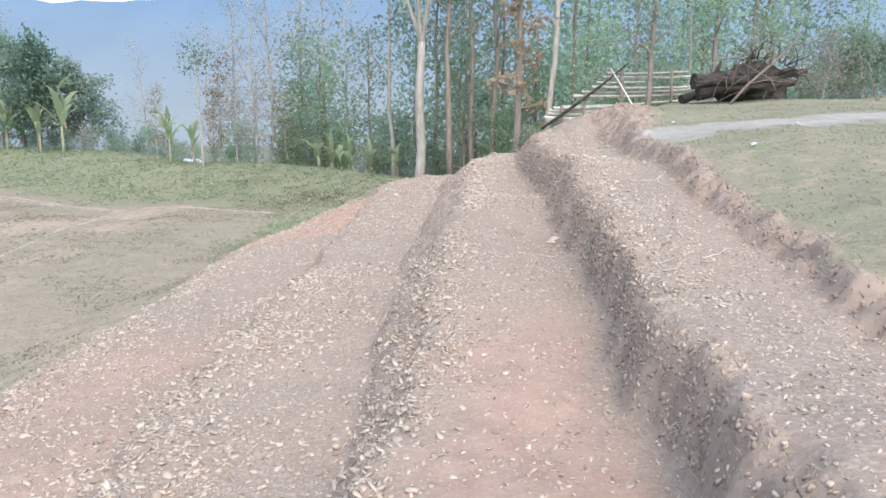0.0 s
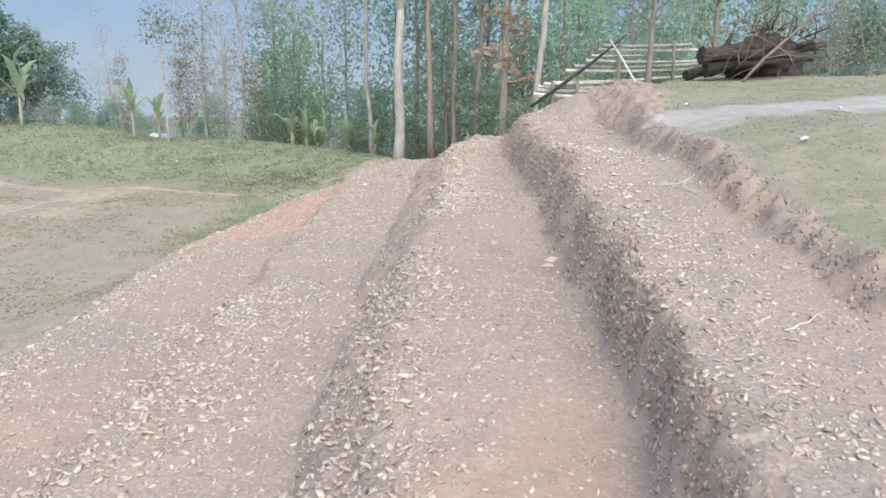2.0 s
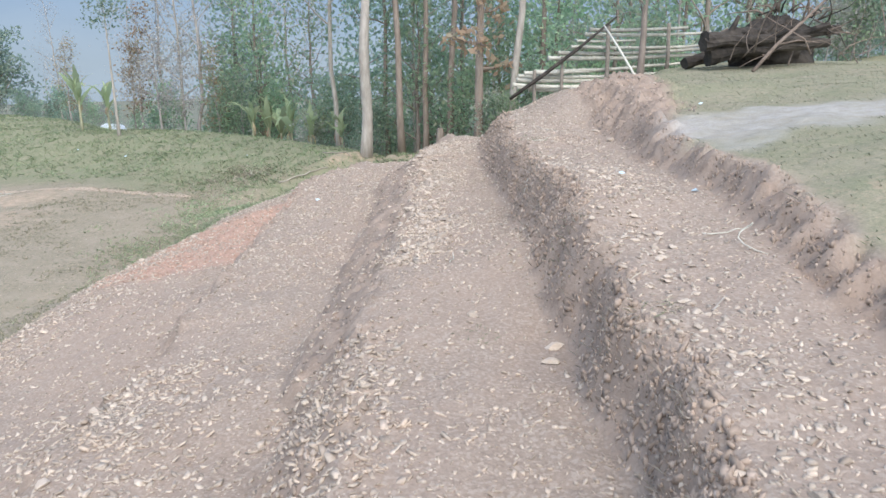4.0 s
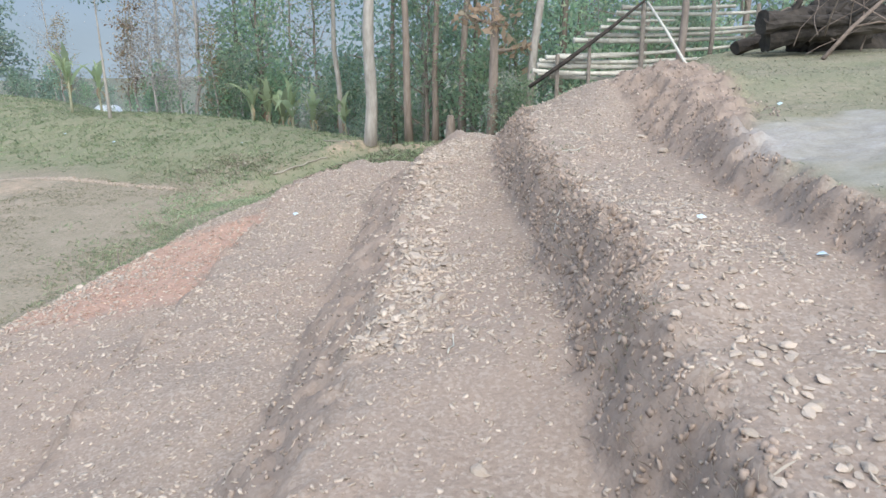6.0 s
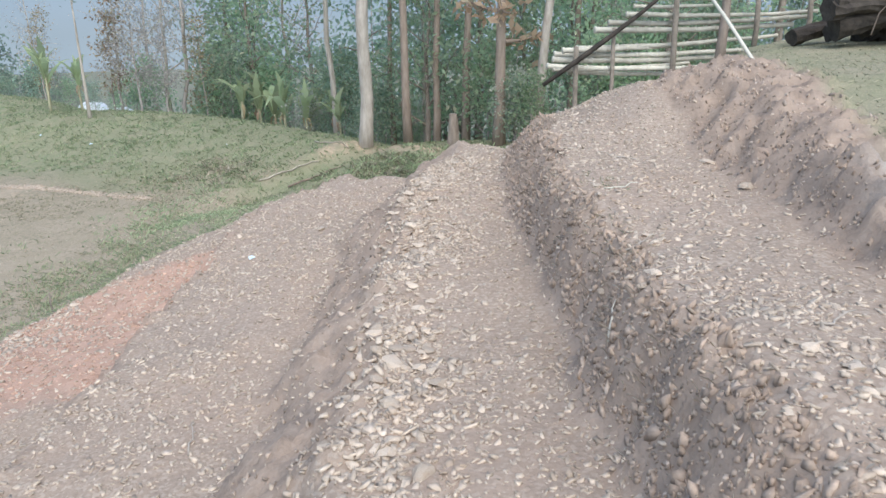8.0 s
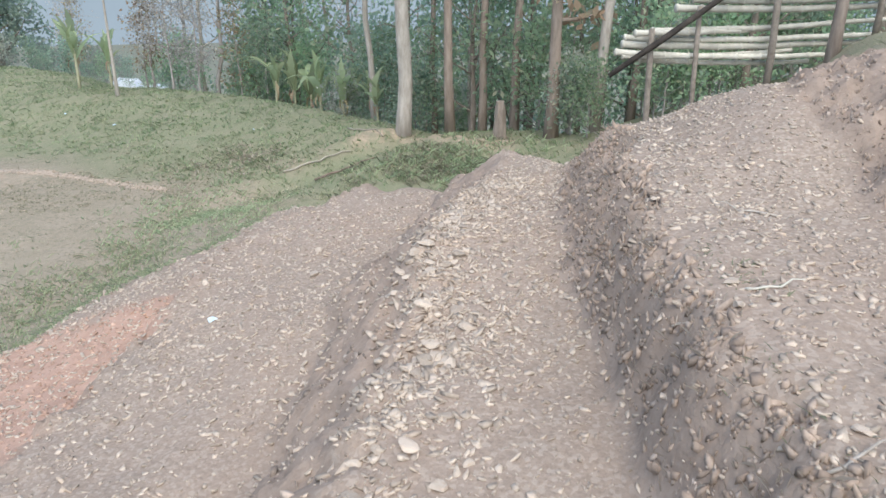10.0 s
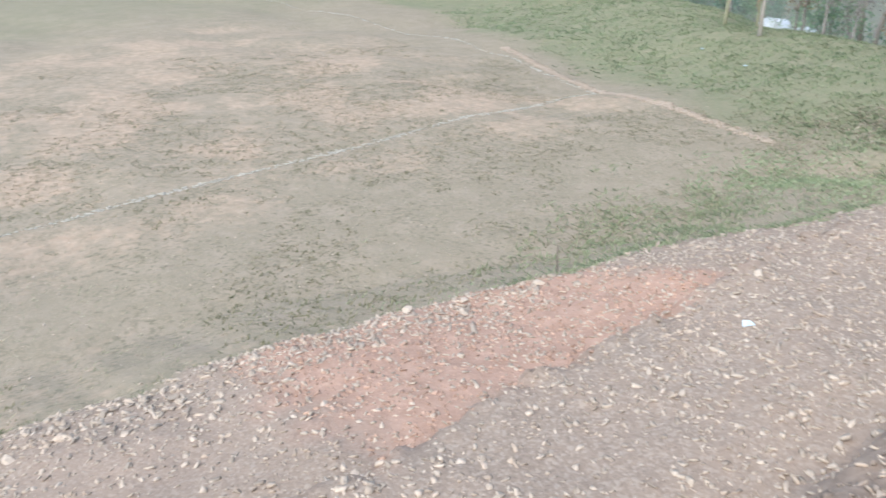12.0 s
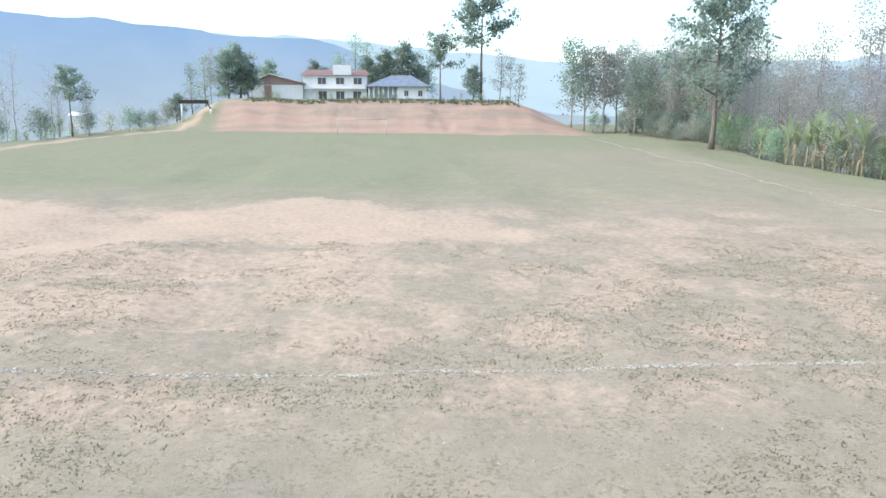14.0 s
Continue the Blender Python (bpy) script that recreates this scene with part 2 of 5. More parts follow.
def ground_z(x, y, rough=True):
    x, y = np.asarray(x, float), np.asarray(y, float)
    far = field_z(x, y)
    # school hill beyond the pitch
    hx = smooth((-119.5 - x - 1.5 * fbm(y * 0.2, y * 0, 5)) / 13)
    hy = smooth((y + 31) / 14) * smooth((48 - y) / 18)
    far = far + hx * hy * (5.3 + 2.6 * hx * (1 - hx) * (fbm(x * 0.9, y * 0.35, 15) - 0.5) * 2)
    crest, crest_z = np.interp(x, CREST_X, CREST_Y), np.interp(x, CREST_X, CREST_Z)
    near_crest = smooth((y - crest + 9) / 8)
    far = far * (1 - near_crest) + crest_z * near_crest
    # ditch and hollow by the pale tree
    far = far - 0.25 * np.exp(-((y - 26.5 - (x + 3.5)) / 0.9) ** 2) * smooth((x + 6) / 3) * smooth((1 - x) / 2)
    far = far + 0.16 * np.exp(-((y - np.interp(x, (-4.5, -0.8, 0.6, 2.2), (27.0, 30.2, 28.9, 27.9))) / 0.4) ** 2) * smooth((x + 3) / 1.2) * smooth((2.8 - x) / 0.8)
    # profile over the terraces
    grow = np.clip((y - 3) / 12, 0, 1)
    bx = [along(y, e, s) for e, s in ((E5, 1), (E4, 2), (E3F, 3), (E3, 4), (E2F, 5), (E2, 6), (E1F, 7), (E1, 8))]
    e5, e4, e3f, e3, e2f, e2, e1f, e1 = bx
    xs = [e5 - 3.6, e5 - 1.6, e5, e4 - 0.17, e4 - 0.01, e4 + 0.25, e3f, e3f + 0.09, e3, e2f, e2 - 0.04, e2 + 0.1, e1f, e1, e1 + 1.6, e1 + 4, e1 + 16, e1 + 60]
    top = 0.78 + 0.28 * grow
    fade = smooth((y - 13.2) / 3)
    zs = [far, far + 0.62, -1.34, -0.94, -0.70 + 0.02 * grow, -0.66, -0.60, -0.43, -0.03, 0.0, 0.5 - 0.1 * fade, 0.53 + 0.04 * grow - 0.08 * fade, 0.55 + 0.06 * grow, top - 0.12 * smooth((13 - y) / 2), top - 0.02 * smooth((13 - y) / 2) + 0.03, top + 0.13, top + 0.22, top + 1.0]
    z = 0
    for shift, share in ((-0.05, 0.25), (0.0, 0.5), (0.05, 0.25)):
        one = far * 1.0
        for i in range(len(xs) - 1):
            a, b = xs[i], np.maximum(xs[i + 1], xs[i] + 0.03)
            one = one + np.clip((x + shift - a) / (b - a), 0, 1) * (zs[i + 1] - zs[i])
        z = z + share * one
    # the high bank bends round the end of the upper tread
    z = z + 0.34 * np.exp(-((x - 3.05) / 0.62) ** 2 - ((y - 15.5) / 1.0) ** 2)
    # the terraces run out into the hillside
    end = np.interp(x, (-6, -4, -2.2, -1, 0.4, 1.3, 2.2, 3, 3.6, 4.2, 5, 6, 9, 14, 60), (24, 22.5, 19.6, 18.7, 18, 17.3, 15.9, 15.5, 15.4, 15.8, 16.9, 19.0, 22.5, 27, 40))
    end = end + (fbm(x * 1.2, x * 0, 12) - 0.5) * 0.8
    out = smooth((y - end) / np.interp(x, (-3, 1, 3, 4, 5, 9), (5, 6, 8, 9.5, 9.5, 6)))
    z = z * (1 - out) + np.minimum(far, z) * out
    # falls away into the valley round about
    south = np.interp(x, (-200, -130, -84, -50, -20, 0, 60), (-38, -36, -34, -31, -38, -60, -90))
    d = np.maximum(np.maximum(y - crest, south - y), np.maximum(-195 - x, 0)) + (fbm(x * 0.15, y * 0.15, 9) - 0.5) * 3
    d = np.maximum(d, 0)
    z = z - 0.36 * np.minimum(d, 70) - 0.25 * np.clip(d - 70, 0, 420)
    if rough:
        near = smooth((9 - np.abs(x)) / 4) * smooth((24 - y) / 6)
        z = z + (fbm(x * 0.35, y * 0.35, 21) - 0.5) * (0.07 + 0.1 * (1 - near) * smooth((x + 2) / 3))
        z = z + near * ((fbm(x * 2.4, y * 1.8, 23) - 0.5) * 0.08 + (fbm(x * 14, y * 11, 24) - 0.5) * 0.022)
        riser = np.zeros_like(z)
        for a, b in ((e2f, e2), (e1f, e1 + 0.6 * smooth((y - 11) / 3)), (e3f, e3), (e4 - 0.17, e4)):
            riser = np.maximum(riser, smooth((x - a + 0.05) / 0.1) * smooth((b + 0.12 - x) / 0.1))
        z = z + near * riser * ((fbm(x * 8 + y * 4, y * 7 - x * 3, 31) - 0.5) * (0.165 + 0.1 * smooth((x - e1f + 0.1) / 0.1)) + (vnoise(x * 15 + y * 9, y * 13 - x * 8, 33) - 0.5) * 0.05 + (vnoise(x * 11 - y * 17, y * 12 + x * 19, 35) - 0.5) * 0.035)
    return z


def build_mesh(name, verts, faces, material=None, smooth_faces=False):
    me = bpy.data.meshes.new(name)
    me.from_pydata([tuple(v) for v in verts], [], [tuple(f) for f in faces])
    if smooth_faces:
        me.polygons.foreach_set("use_smooth", np.ones(len(me.polygons), dtype=bool))
    if material:
        me.materials.append(material)
    me.update()
    return me


def spaced(parts):
    out = []
    for a, b, s in parts:
        out.append(np.arange(a, b - 1e-6, s))
    return np.concatenate(out)


def zone_maps(x, y):
    """Where turf, red clay, bare pale earth, grey ash and loose dark soil lie."""
    e5, e4, e3f, e3 = (along(y, e, s) for e, s in ((E5, 1), (E4, 2), (E3F, 3), (E3, 4)))
    e2f, e2, e1f, e1 = (along(y, e, s) for e, s in ((E2F, 5), (E2, 6), (E1F, 7), (E1, 8)))
    n1, n2 = fbm(x * 0.5, y * 0.5, 41), fbm(x * 2.2, y * 2.2, 43)
    end = np.interp(x, (-6, -4, -2.2, -1, 0.4, 1.3, 2.2, 3, 4, 5, 6, 9), (22, 20.5, 19, 18.3, 18, 17.3, 16.9, 17.4, 18.5, 20.5, 23, 26))
    off_left = smooth((e5 + 0.05 + (n2 - 0.5) * 1.1 - x) / 0.5)
    off_end = smooth((y - end - 0.8 + (n2 - 0.5) * 1.5) / 1.2)
    off_right = smooth((x - e1 - 0.42 * smooth((y - 11) / 3) + 0.04 + (n2 - 0.5) * 0.3) / 0.25)
    turf = np.maximum(np.maximum(off_left, off_end), off_right)
    # worn earth of the near goal mouth and the rest of the pitch
    worn = smooth((n1 - 0.42) / 0.2)
    mouth = smooth((x + 37) / 6) * smooth((-7.5 - x) / 4) * smooth((y + 12) / 8) * smooth((33 - y) / 7)
    n0 = fbm(x * 0.16, y * 0.16, 47, 4)
    wx, wy = x + (n0 - 0.5) * 12 + (n2 - 0.5) * 3, y + (fbm(x * 0.16, y * 0.16, 57, 4) - 0.5) * 10
    ring = smooth((wx + 36) / 3) * smooth((-21 - wx) / 3) * smooth((wy + 14) / 4) * smooth((17.5 - wy) / 3)
    ring = np.maximum(ring, smooth((wx + 23) / 3) * smooth((-12.2 - wx) / 2) * smooth((wy + 16) / 4) * smooth((8.5 - wy) / 3))
    pale = np.clip(np.maximum(mouth * (0.27 + 0.33 * worn), np.maximum(ring, 0.62 * smooth((wx + 29) / 4) * smooth((-18.5 - wx) / 4) * smooth((wy - 14) / 4) * smooth((31 - wy) / 4)) * (0.5 + 0.5 * n1)), 0, 1)
    pale = np.maximum(pale, (0.62 + 0.2 * n1) * smooth((wx + 22.5) / 3) * smooth((-12.6 - wx) / 2) * smooth((wy + 6) / 4) * smooth((7.5 - wy) / 3))
    near_field = smooth((x + 9.5) / 3) * off_left * smooth((17 - y) / 6)
    pale = np.maximum(pale, near_field * (0.12 + 0.3 * worn))
    # red clay: the cut of the school hill and a patch on the lowest step
    hill = np.clip(0.6 + 0.9 * fbm(x * 0.7, y * 0.08, 77), 0, 1) * smooth((-119 - x) / 2) * smooth((x + 134) / 3) * smooth((y + 19.5) / 2) * smooth((46 - y) / 5)
    hill = hill * (1 - 0.75 * smooth((fbm(x * 1.3, y * 0.06, 83) - 0.46) / 0.12))
    patch = smooth((x - e5 + 0.1) / 0.2) * smooth((e4 + 0.05 + 0.6 * (n2 - 0.5) - x) / 0.3) * smooth((y - 12.75 + 0.9 * (n2 - 0.5)) / 0.5) * smooth((16.3 - y + (n2 - 0.5)) / 0.6)
    patch2 = 0.62 * smooth((x - e3 + 0.05) / 0.5) * smooth((e2f - 0.02 - x) / 0.25) * smooth((6.0 - y + 1.6 * n1) / 2.4) + 0.5 * smooth((x - e5) / 0.3) * smooth((e4 - x) / 0.5) * smooth((9 - y) / 2)
    clay = np.clip(np.maximum(0.78 * hill, np.maximum(patch, patch2 * (0.4 + n2))), 0, 1)
    ash = smooth((x - e1f - 0.1) / 0.4) * smooth((y - 9.7 - 0.5 * smooth((x - e1 - 0.3) / 0.6) - 0.05 * (x - 3) + 1.2 * (n2 - 0.5)) / 0.7) * smooth((12.4 + 0.08 * (x - 3) - y + 0.8 * (n2 - 0.5)) / 0.5) * smooth((18 - x) / 4) * (0.62 + 0.38 * smooth((y - 10.4) / 0.8))
    riser = np.zeros_like(x)
    upper = e1 + 0.8 * smooth((y - 11) / 3)
    for a, b, share in ((e2f, e2, 1.0), (e1f, upper, 1.0), (e3f, e3 - 0.1, 0.75), (e4 - 0.2, e4 + 0.02, 0.6)):
        riser = np.maximum(riser, share * smooth((x - a + 0.12) / 0.14) * smooth((b + 0.05 - x) / 0.12))
    riser = riser * (1 - off_end)
    ridge = np.exp(-((y - np.interp(x, (-4.5, -0.8, 0.6, 2.2), (27.0, 30.2, 28.9, 27.9))) / (0.45 + 0.3 * n2)) ** 2) * smooth((x + 5) / 1.5) * smooth((2.6 - x) / 0.6)
    turf = turf * (1 - 0.4 * ridge * smooth((n2 - 0.25) / 0.2))
    riser = np.maximum(np.maximum(riser, 0.6 * ridge * smooth((-0.8 - x) / 1.5)), smooth((-119 - x) / 2) * smooth((x + 136) / 3) * smooth((y + 22) / 4))
    crown = ridge * smooth((x + 2.6) / 1.0) * 0.55
    road_y = np.interp(x, (-142, -128, -118, -105, -76, -52, -20, 10), (-18.5, -22.4, -26.0, -28.6, -27.6, -24.5, -20, -17))
    road = 0.8 * np.exp(-((y - road_y) / 1.5) ** 4) * smooth((-22 - x) / 10)
    pale = np.maximum(np.maximum(np.maximum(pale, road), crown), off_right * (0.02 + 0.22 * worn))
    turf = turf * (1 - clay) * (1 - 0.8 * smooth((-119.5 - x) / 2) * smooth((x + 133) / 3) * smooth((y + 19.5) / 2) * smooth((46 - y) / 5))
    south = np.interp(x, (-200, -130, -84, -50, -20, 0, 60), (-38, -36, -34, -31, -38, -60, -90))
    beyond = np.maximum(np.maximum(y - np.interp(x, CREST_X, CREST_Y), south - y), -188 - x)
    wood = smooth((beyond - 0.5 + 2 * (n2 - 0.5)) / 3)
    lush = np.maximum(smooth((-31 - x + 9 * (n1 - 0.5) + 8 * (n0 - 0.5)) / 13) * (0.88 - 0.45 * smooth((y - 14 + 10 * (n0 - 0.5)) / 10) * smooth((x + 95) / 25)), smooth((y - np.interp(x, (-60, -30, -12, -5, 0), (40, 36.5, 30, 26, 22.5)) + 4 * (n1 - 0.5)) / 3)) * (0.78 + 0.22 * n2)
    fringe = off_left * smooth((x - e5 + 2.4) / 1.6) * smooth((y - 9) / 4) * n1 * (0.5 + 0.9 * smooth((y - 14) / 3))
    return turf, clay, pale, ash, riser, np.clip(np.maximum(np.maximum(lush, fringe), off_right * (0.36 + 0.45 * n2)), 0, 1), wood


gx = spaced([(-4.9, 3.9, 0.045)])
gx = np.concatenate([-np.cumsum(np.r_[0.045, 0.06 * 1.045 ** np.arange(185)])[::-1] - 4.9, gx, 3.9 + np.cumsum(0.06 * 1.06 ** np.arange(140))])
gy = spaced([(0.6, 19.2, 0.05)])
gy = np.concatenate([0.6 - np.cumsum(0.08 * 1.07 ** np.arange(118))[::-1], gy, 19.2 + np.cumsum(0.06 * 1.035 ** np.arange(215))])
gx = np.sort(np.concatenate([gx, np.arange(-137, -117, 0.7), np.arange(-38, -10, 0.35)]))
gx = gx[np.r_[True, np.diff(gx) > 0.02]]
gx, gy = gx[(gx > -3600) & (gx < 3600)], gy[(gy > -3600) & (gy < 3600)]
GX, GY = np.meshgrid(gx, gy)
GZ = ground_z(GX, GY)
nx, ny = len(gx), len(gy)
ground_mesh = bpy.data.meshes.new("ground")
ground_mesh.vertices.add(nx * ny)
ground_mesh.vertices.foreach_set("co", np.stack([GX, GY, GZ], -1).astype(np.float32).ravel())
idx = (np.arange(ny - 1)[:, None] * nx + np.arange(nx - 1)[None, :]).ravel()
quads = np.stack([idx, idx + 1, idx + nx + 1, idx + nx], -1).astype(np.int32)
ground_mesh.loops.add(quads.size)
ground_mesh.loops.foreach_set("vertex_index", quads.ravel())
ground_mesh.polygons.add(len(quads))
ground_mesh.polygons.foreach_set("loop_start", np.arange(0, quads.size, 4, dtype=np.int32))
ground_mesh.polygons.foreach_set("use_smooth", np.ones(len(quads), dtype=bool))
ground_mesh.update(calc_edges=True)
for zone, values in zip(("turf", "clay", "pale", "ash", "soil", "lush", "wood"), zone_maps(GX, GY)):
    att = ground_mesh.attributes.new(zone, "FLOAT", "POINT")
    att.data.foreach_set("value", values.astype(np.float32).ravel())


def ground_material():
    m, n, l, p = mat("hillside_ground")
    geo = n.new("ShaderNodeNewGeometry")
    pos = geo.outputs["Position"]

    def zone(name):
        a = n.new("ShaderNodeAttribute")
        a.attribute_name = name
        return a.outputs["Fac"]
    fine, mid, big = add_noise(n, l, 38, 6, 0.7, pos), add_noise(n, l, 6, 5, 0.65, pos), add_noise(n, l, 0.55, 4, 0.6, pos)
    vor = n.new("ShaderNodeTexVoronoi")
    vor.inputs["Scale"].default_value = 55
    l.new(pos, vor.inputs["Vector"])
    peb = n.new("ShaderNodeSeparateColor")
    l.new(vor.outputs["Color"], peb.inputs[0])
    # gravelly earth
    col = ramp(n, l, fine, [(0.3, (0.24, 0.186, 0.148)), (0.7, (0.40, 0.322, 0.262))])
    col = mix(n, l, ramp(n, l, peb.outputs[0], [(0.72, (0, 0, 0)), (0.8, (0.6, 0.6, 0.6))]), col, (0.46, 0.385, 0.32))
    col = mix(n, l, ramp(n, l, big, [(0.35, (0, 0, 0)), (0.7, (0.5, 0.5, 0.5))]), col, (0.38, 0.287, 0.228))
    # loose dark soil on the risers
    soil = ramp(n, l, mid, [(0.3, (0.225, 0.168, 0.132)), (0.7, (0.40, 0.31, 0.25))])
    soil = mix(n, l, ramp(n, l, fine, [(0.45, (0, 0, 0)), (0.75, (0.6, 0.6, 0.6))]), soil, (0.35, 0.275, 0.225))
    col = mix(n, l, arith(n, l, "MULTIPLY", zone("soil"), 0.85), col, soil)
    # red clay
    clay = ramp(n, l, mid, [(0.3, (0.37, 0.236, 0.178)), (0.7, (0.505, 0.34, 0.265))])
    clay = mix(n, l, ramp(n, l, fine, [(0.5, (0, 0, 0)), (0.8, (0.6, 0.6, 0.6))]), clay, (0.58, 0.43, 0.345))
    col = mix(n, l, zone("clay"), col, clay)
    # turf, thin and dusty
    blade = add_noise(n, l, 60, 6, 0.75, pos)
    turf = ramp(n, l, blade, [(0.3, (0.205, 0.178, 0.124)), (0.55, (0.338, 0.287, 0.217)), (0.75, (0.462, 0.392, 0.304))])
    patchy = add_noise(n, l, 1.7, 5, 0.7, pos)
    turf = mix(n, l, ramp(n, l, patchy, [(0.45, (0, 0, 0)), (0.7, (0.65, 0.65, 0.65))]), turf, (0.41, 0.335, 0.265))
    turf = mix(n, l, ramp(n, l, add_noise(n, l, 13, 2.5, 0.55, pos), [(0.52, (0, 0, 0)), (0.63, (0.7, 0.7, 0.7))]), turf, mix(n, l, ramp(n, l, add_noise(n, l, 0.9, 4, 0.7, pos), [(0.42, (0, 0, 0)), (0.6, (1, 1, 1))]), (0.175, 0.162, 0.11), (0.32, 0.275, 0.21)))
    lush = ramp(n, l, blade, [(0.3, (0.135, 0.152, 0.088)), (0.55, (0.222, 0.243, 0.145)), (0.75, (0.35, 0.343, 0.232))])
    turf = mix(n, l, arith(n, l, "MULTIPLY", zone("lush"), ramp(n, l, patchy, [(0.35, (1, 1, 1)), (0.7, (0.55, 0.55, 0.55))])), turf, lush)
    col = mix(n, l, zone("turf"), col, turf)
    litter = ramp(n, l, mid, [(0.3, (0.13, 0.145, 0.115)), (0.7, (0.26, 0.255, 0.2))])
    col = mix(n, l, zone("wood"), col, litter)
    # bare worn earth
    bare = ramp(n, l, mid, [(0.3, (0.41, 0.305, 0.225)), (0.7, (0.52, 0.40, 0.305))])
    tufts = arith(n, l, "MULTIPLY", arith(n, l, "SUBTRACT", add_noise(n, l, 3.6, 7, 0.8, pos), 0.5), 4.4)
    wear = arith(n, l, "SUBTRACT", arith(n, l, "MULTIPLY", zone("pale"), 2.0), 0.55)
    col = mix(n, l, arith(n, l, "ADD", wear, tufts, True), col, bare)
    ash = ramp(n, l, mid, [(0.3, (0.29, 0.265, 0.24)), (0.7, (0.455, 0.42, 0.385))])
    ash = mix(n, l, ramp(n, l, fine, [(0.42, (0, 0, 0)), (0.7, (0.7, 0.7, 0.7))]), ash, (0.5, 0.47, 0.44))
    col = mix(n, l, arith(n, l, "MULTIPLY", zone("ash"), ramp(n, l, patchy, [(0.4, (1, 1, 1)), (0.72, (0.35, 0.35, 0.35))])), col, ash)
    l.new(col, p.inputs["Base Color"])
    p.inputs["Roughness"].default_value = 0.95
    p.inputs["Specular IOR Level"].default_value = 0.1
    h = arith(n, l, "ADD", arith(n, l, "MULTIPLY", fine, 0.5), arith(n, l, "ADD", mid, arith(n, l, "MULTIPLY", vor.outputs["Distance"], -0.12)))
    bump(n, l, h, 0.7, 0.02, p)
    return m


ground_mesh.materials.append(ground_material())
ground = tagged(new("ground", ground_mesh), "terraced earth hillside with stony treads above a worn grass pitch", "ground", kind="structure")


def grid_z(x, y):
    """Height of the built ground sheet."""
    x, y = np.atleast_1d(np.asarray(x, float)), np.atleast_1d(np.asarray(y, float))
    i = np.clip(np.searchsorted(gx, x) - 1, 0, nx - 2)
    j = np.clip(np.searchsorted(gy, y) - 1, 0, ny - 2)
    u, v = (x - gx[i]) / (gx[i + 1] - gx[i]), (y - gy[j]) / (gy[j + 1] - gy[j])
    return (GZ[j, i] * (1 - u) + GZ[j, i + 1] * u) * (1 - v) + (GZ[j + 1, i] * (1 - u) + GZ[j + 1, i + 1] * u) * v


def gz(x, y):
    return float(grid_z(x, y)[0])


def thing(name, place, label, category, group="", turn=0.0, size=1.0):
    ob = tagged(new(name), label, category, group)
    ob.empty_display_size = 0.2
    ob.matrix_basis = pose(*place, 0, 0, turn) @ Matrix.Scale(size, 4)
    return ob


def child(name, mesh, parent, label="", m=None):
    ob = new(name, mesh)
    ob.parent = parent
    if m is not None:
        ob.matrix_basis = m
    return tagged(ob, label)


class Geo:
    """Collects tubes, boxes and sheets into one mesh."""

    def __init__(self):
        self.v, self.f = [], []

    def tube(self, path, radii, seg=7, caps=True, rough=0.0, seed=1):
        jag = random.Random(seed)
        path = [Vector(p) for p in path]
        base = len(self.v)
        ref = Vector((0.3, 0.9, 0.2))
        for i, (p, r) in enumerate(zip(path, radii)):
            d = (path[min(i + 1, len(path) - 1)] - path[max(i - 1, 0)]).normalized()
            u = d.cross(ref if abs(d.dot(ref)) < 0.95 else Vector((1, 0, 0))).normalized()
            w = d.cross(u)
            for k in range(seg):
                a = 2 * math.pi * k / seg
                self.v.append(p + (u * math.cos(a) + w * math.sin(a)) * r * (1 + rough * jag.uniform(-1, 1)))
        for i in range(len(path) - 1):
            for k in range(seg):
                a, b = base + i * seg + k, base + i * seg + (k + 1) % seg
                self.f.append((a, b, b + seg, a + seg))
        if caps:
            self.f.append(tuple(base + k for k in reversed(range(seg))))
            self.f.append(tuple(base + (len(path) - 1) * seg + k for k in range(seg)))
        return self

    def box(self, lo, hi):
        b = len(self.v)
        for z in (lo[2], hi[2]):
            for x, y in ((lo[0], lo[1]), (hi[0], lo[1]), (hi[0], hi[1]), (lo[0], hi[1])):
                self.v.append(Vector((x, y, z)))
        for q in ((3, 2, 1, 0), (4, 5, 6, 7), (0, 1, 5, 4), (1, 2, 6, 5), (2, 3, 7, 6), (3, 0, 4, 7)):
            self.f.append(tuple(b + i for i in q))
        return self

    def poly(self, pts, faces):
        b = len(self.v)
        self.v += [Vector(p) for p in pts]
        self.f += [tuple(b + i for i in q) for q in faces]
        return self

    def mesh(self, name, material, soft=True):
        return build_mesh(name, self.v, self.f, material, soft)


def quads_mesh(name, corners, material):
    """corners: (n, 4, 3) array of loose four-cornered leaves."""
    n = len(corners)
    me = bpy.data.meshes.new(name)
    me.vertices.add(n * 4)
    me.vertices.foreach_set("co", corners.astype(np.float32).ravel())
    me.loops.add(n * 4)
    me.loops.foreach_set("vertex_index", np.arange(n * 4, dtype=np.int32))
    me.polygons.add(n)
    me.polygons.foreach_set("loop_start", np.arange(0, n * 4, 4, dtype=np.int32))
    me.update(calc_edges=True)
    me.materials.append(material)
    return me


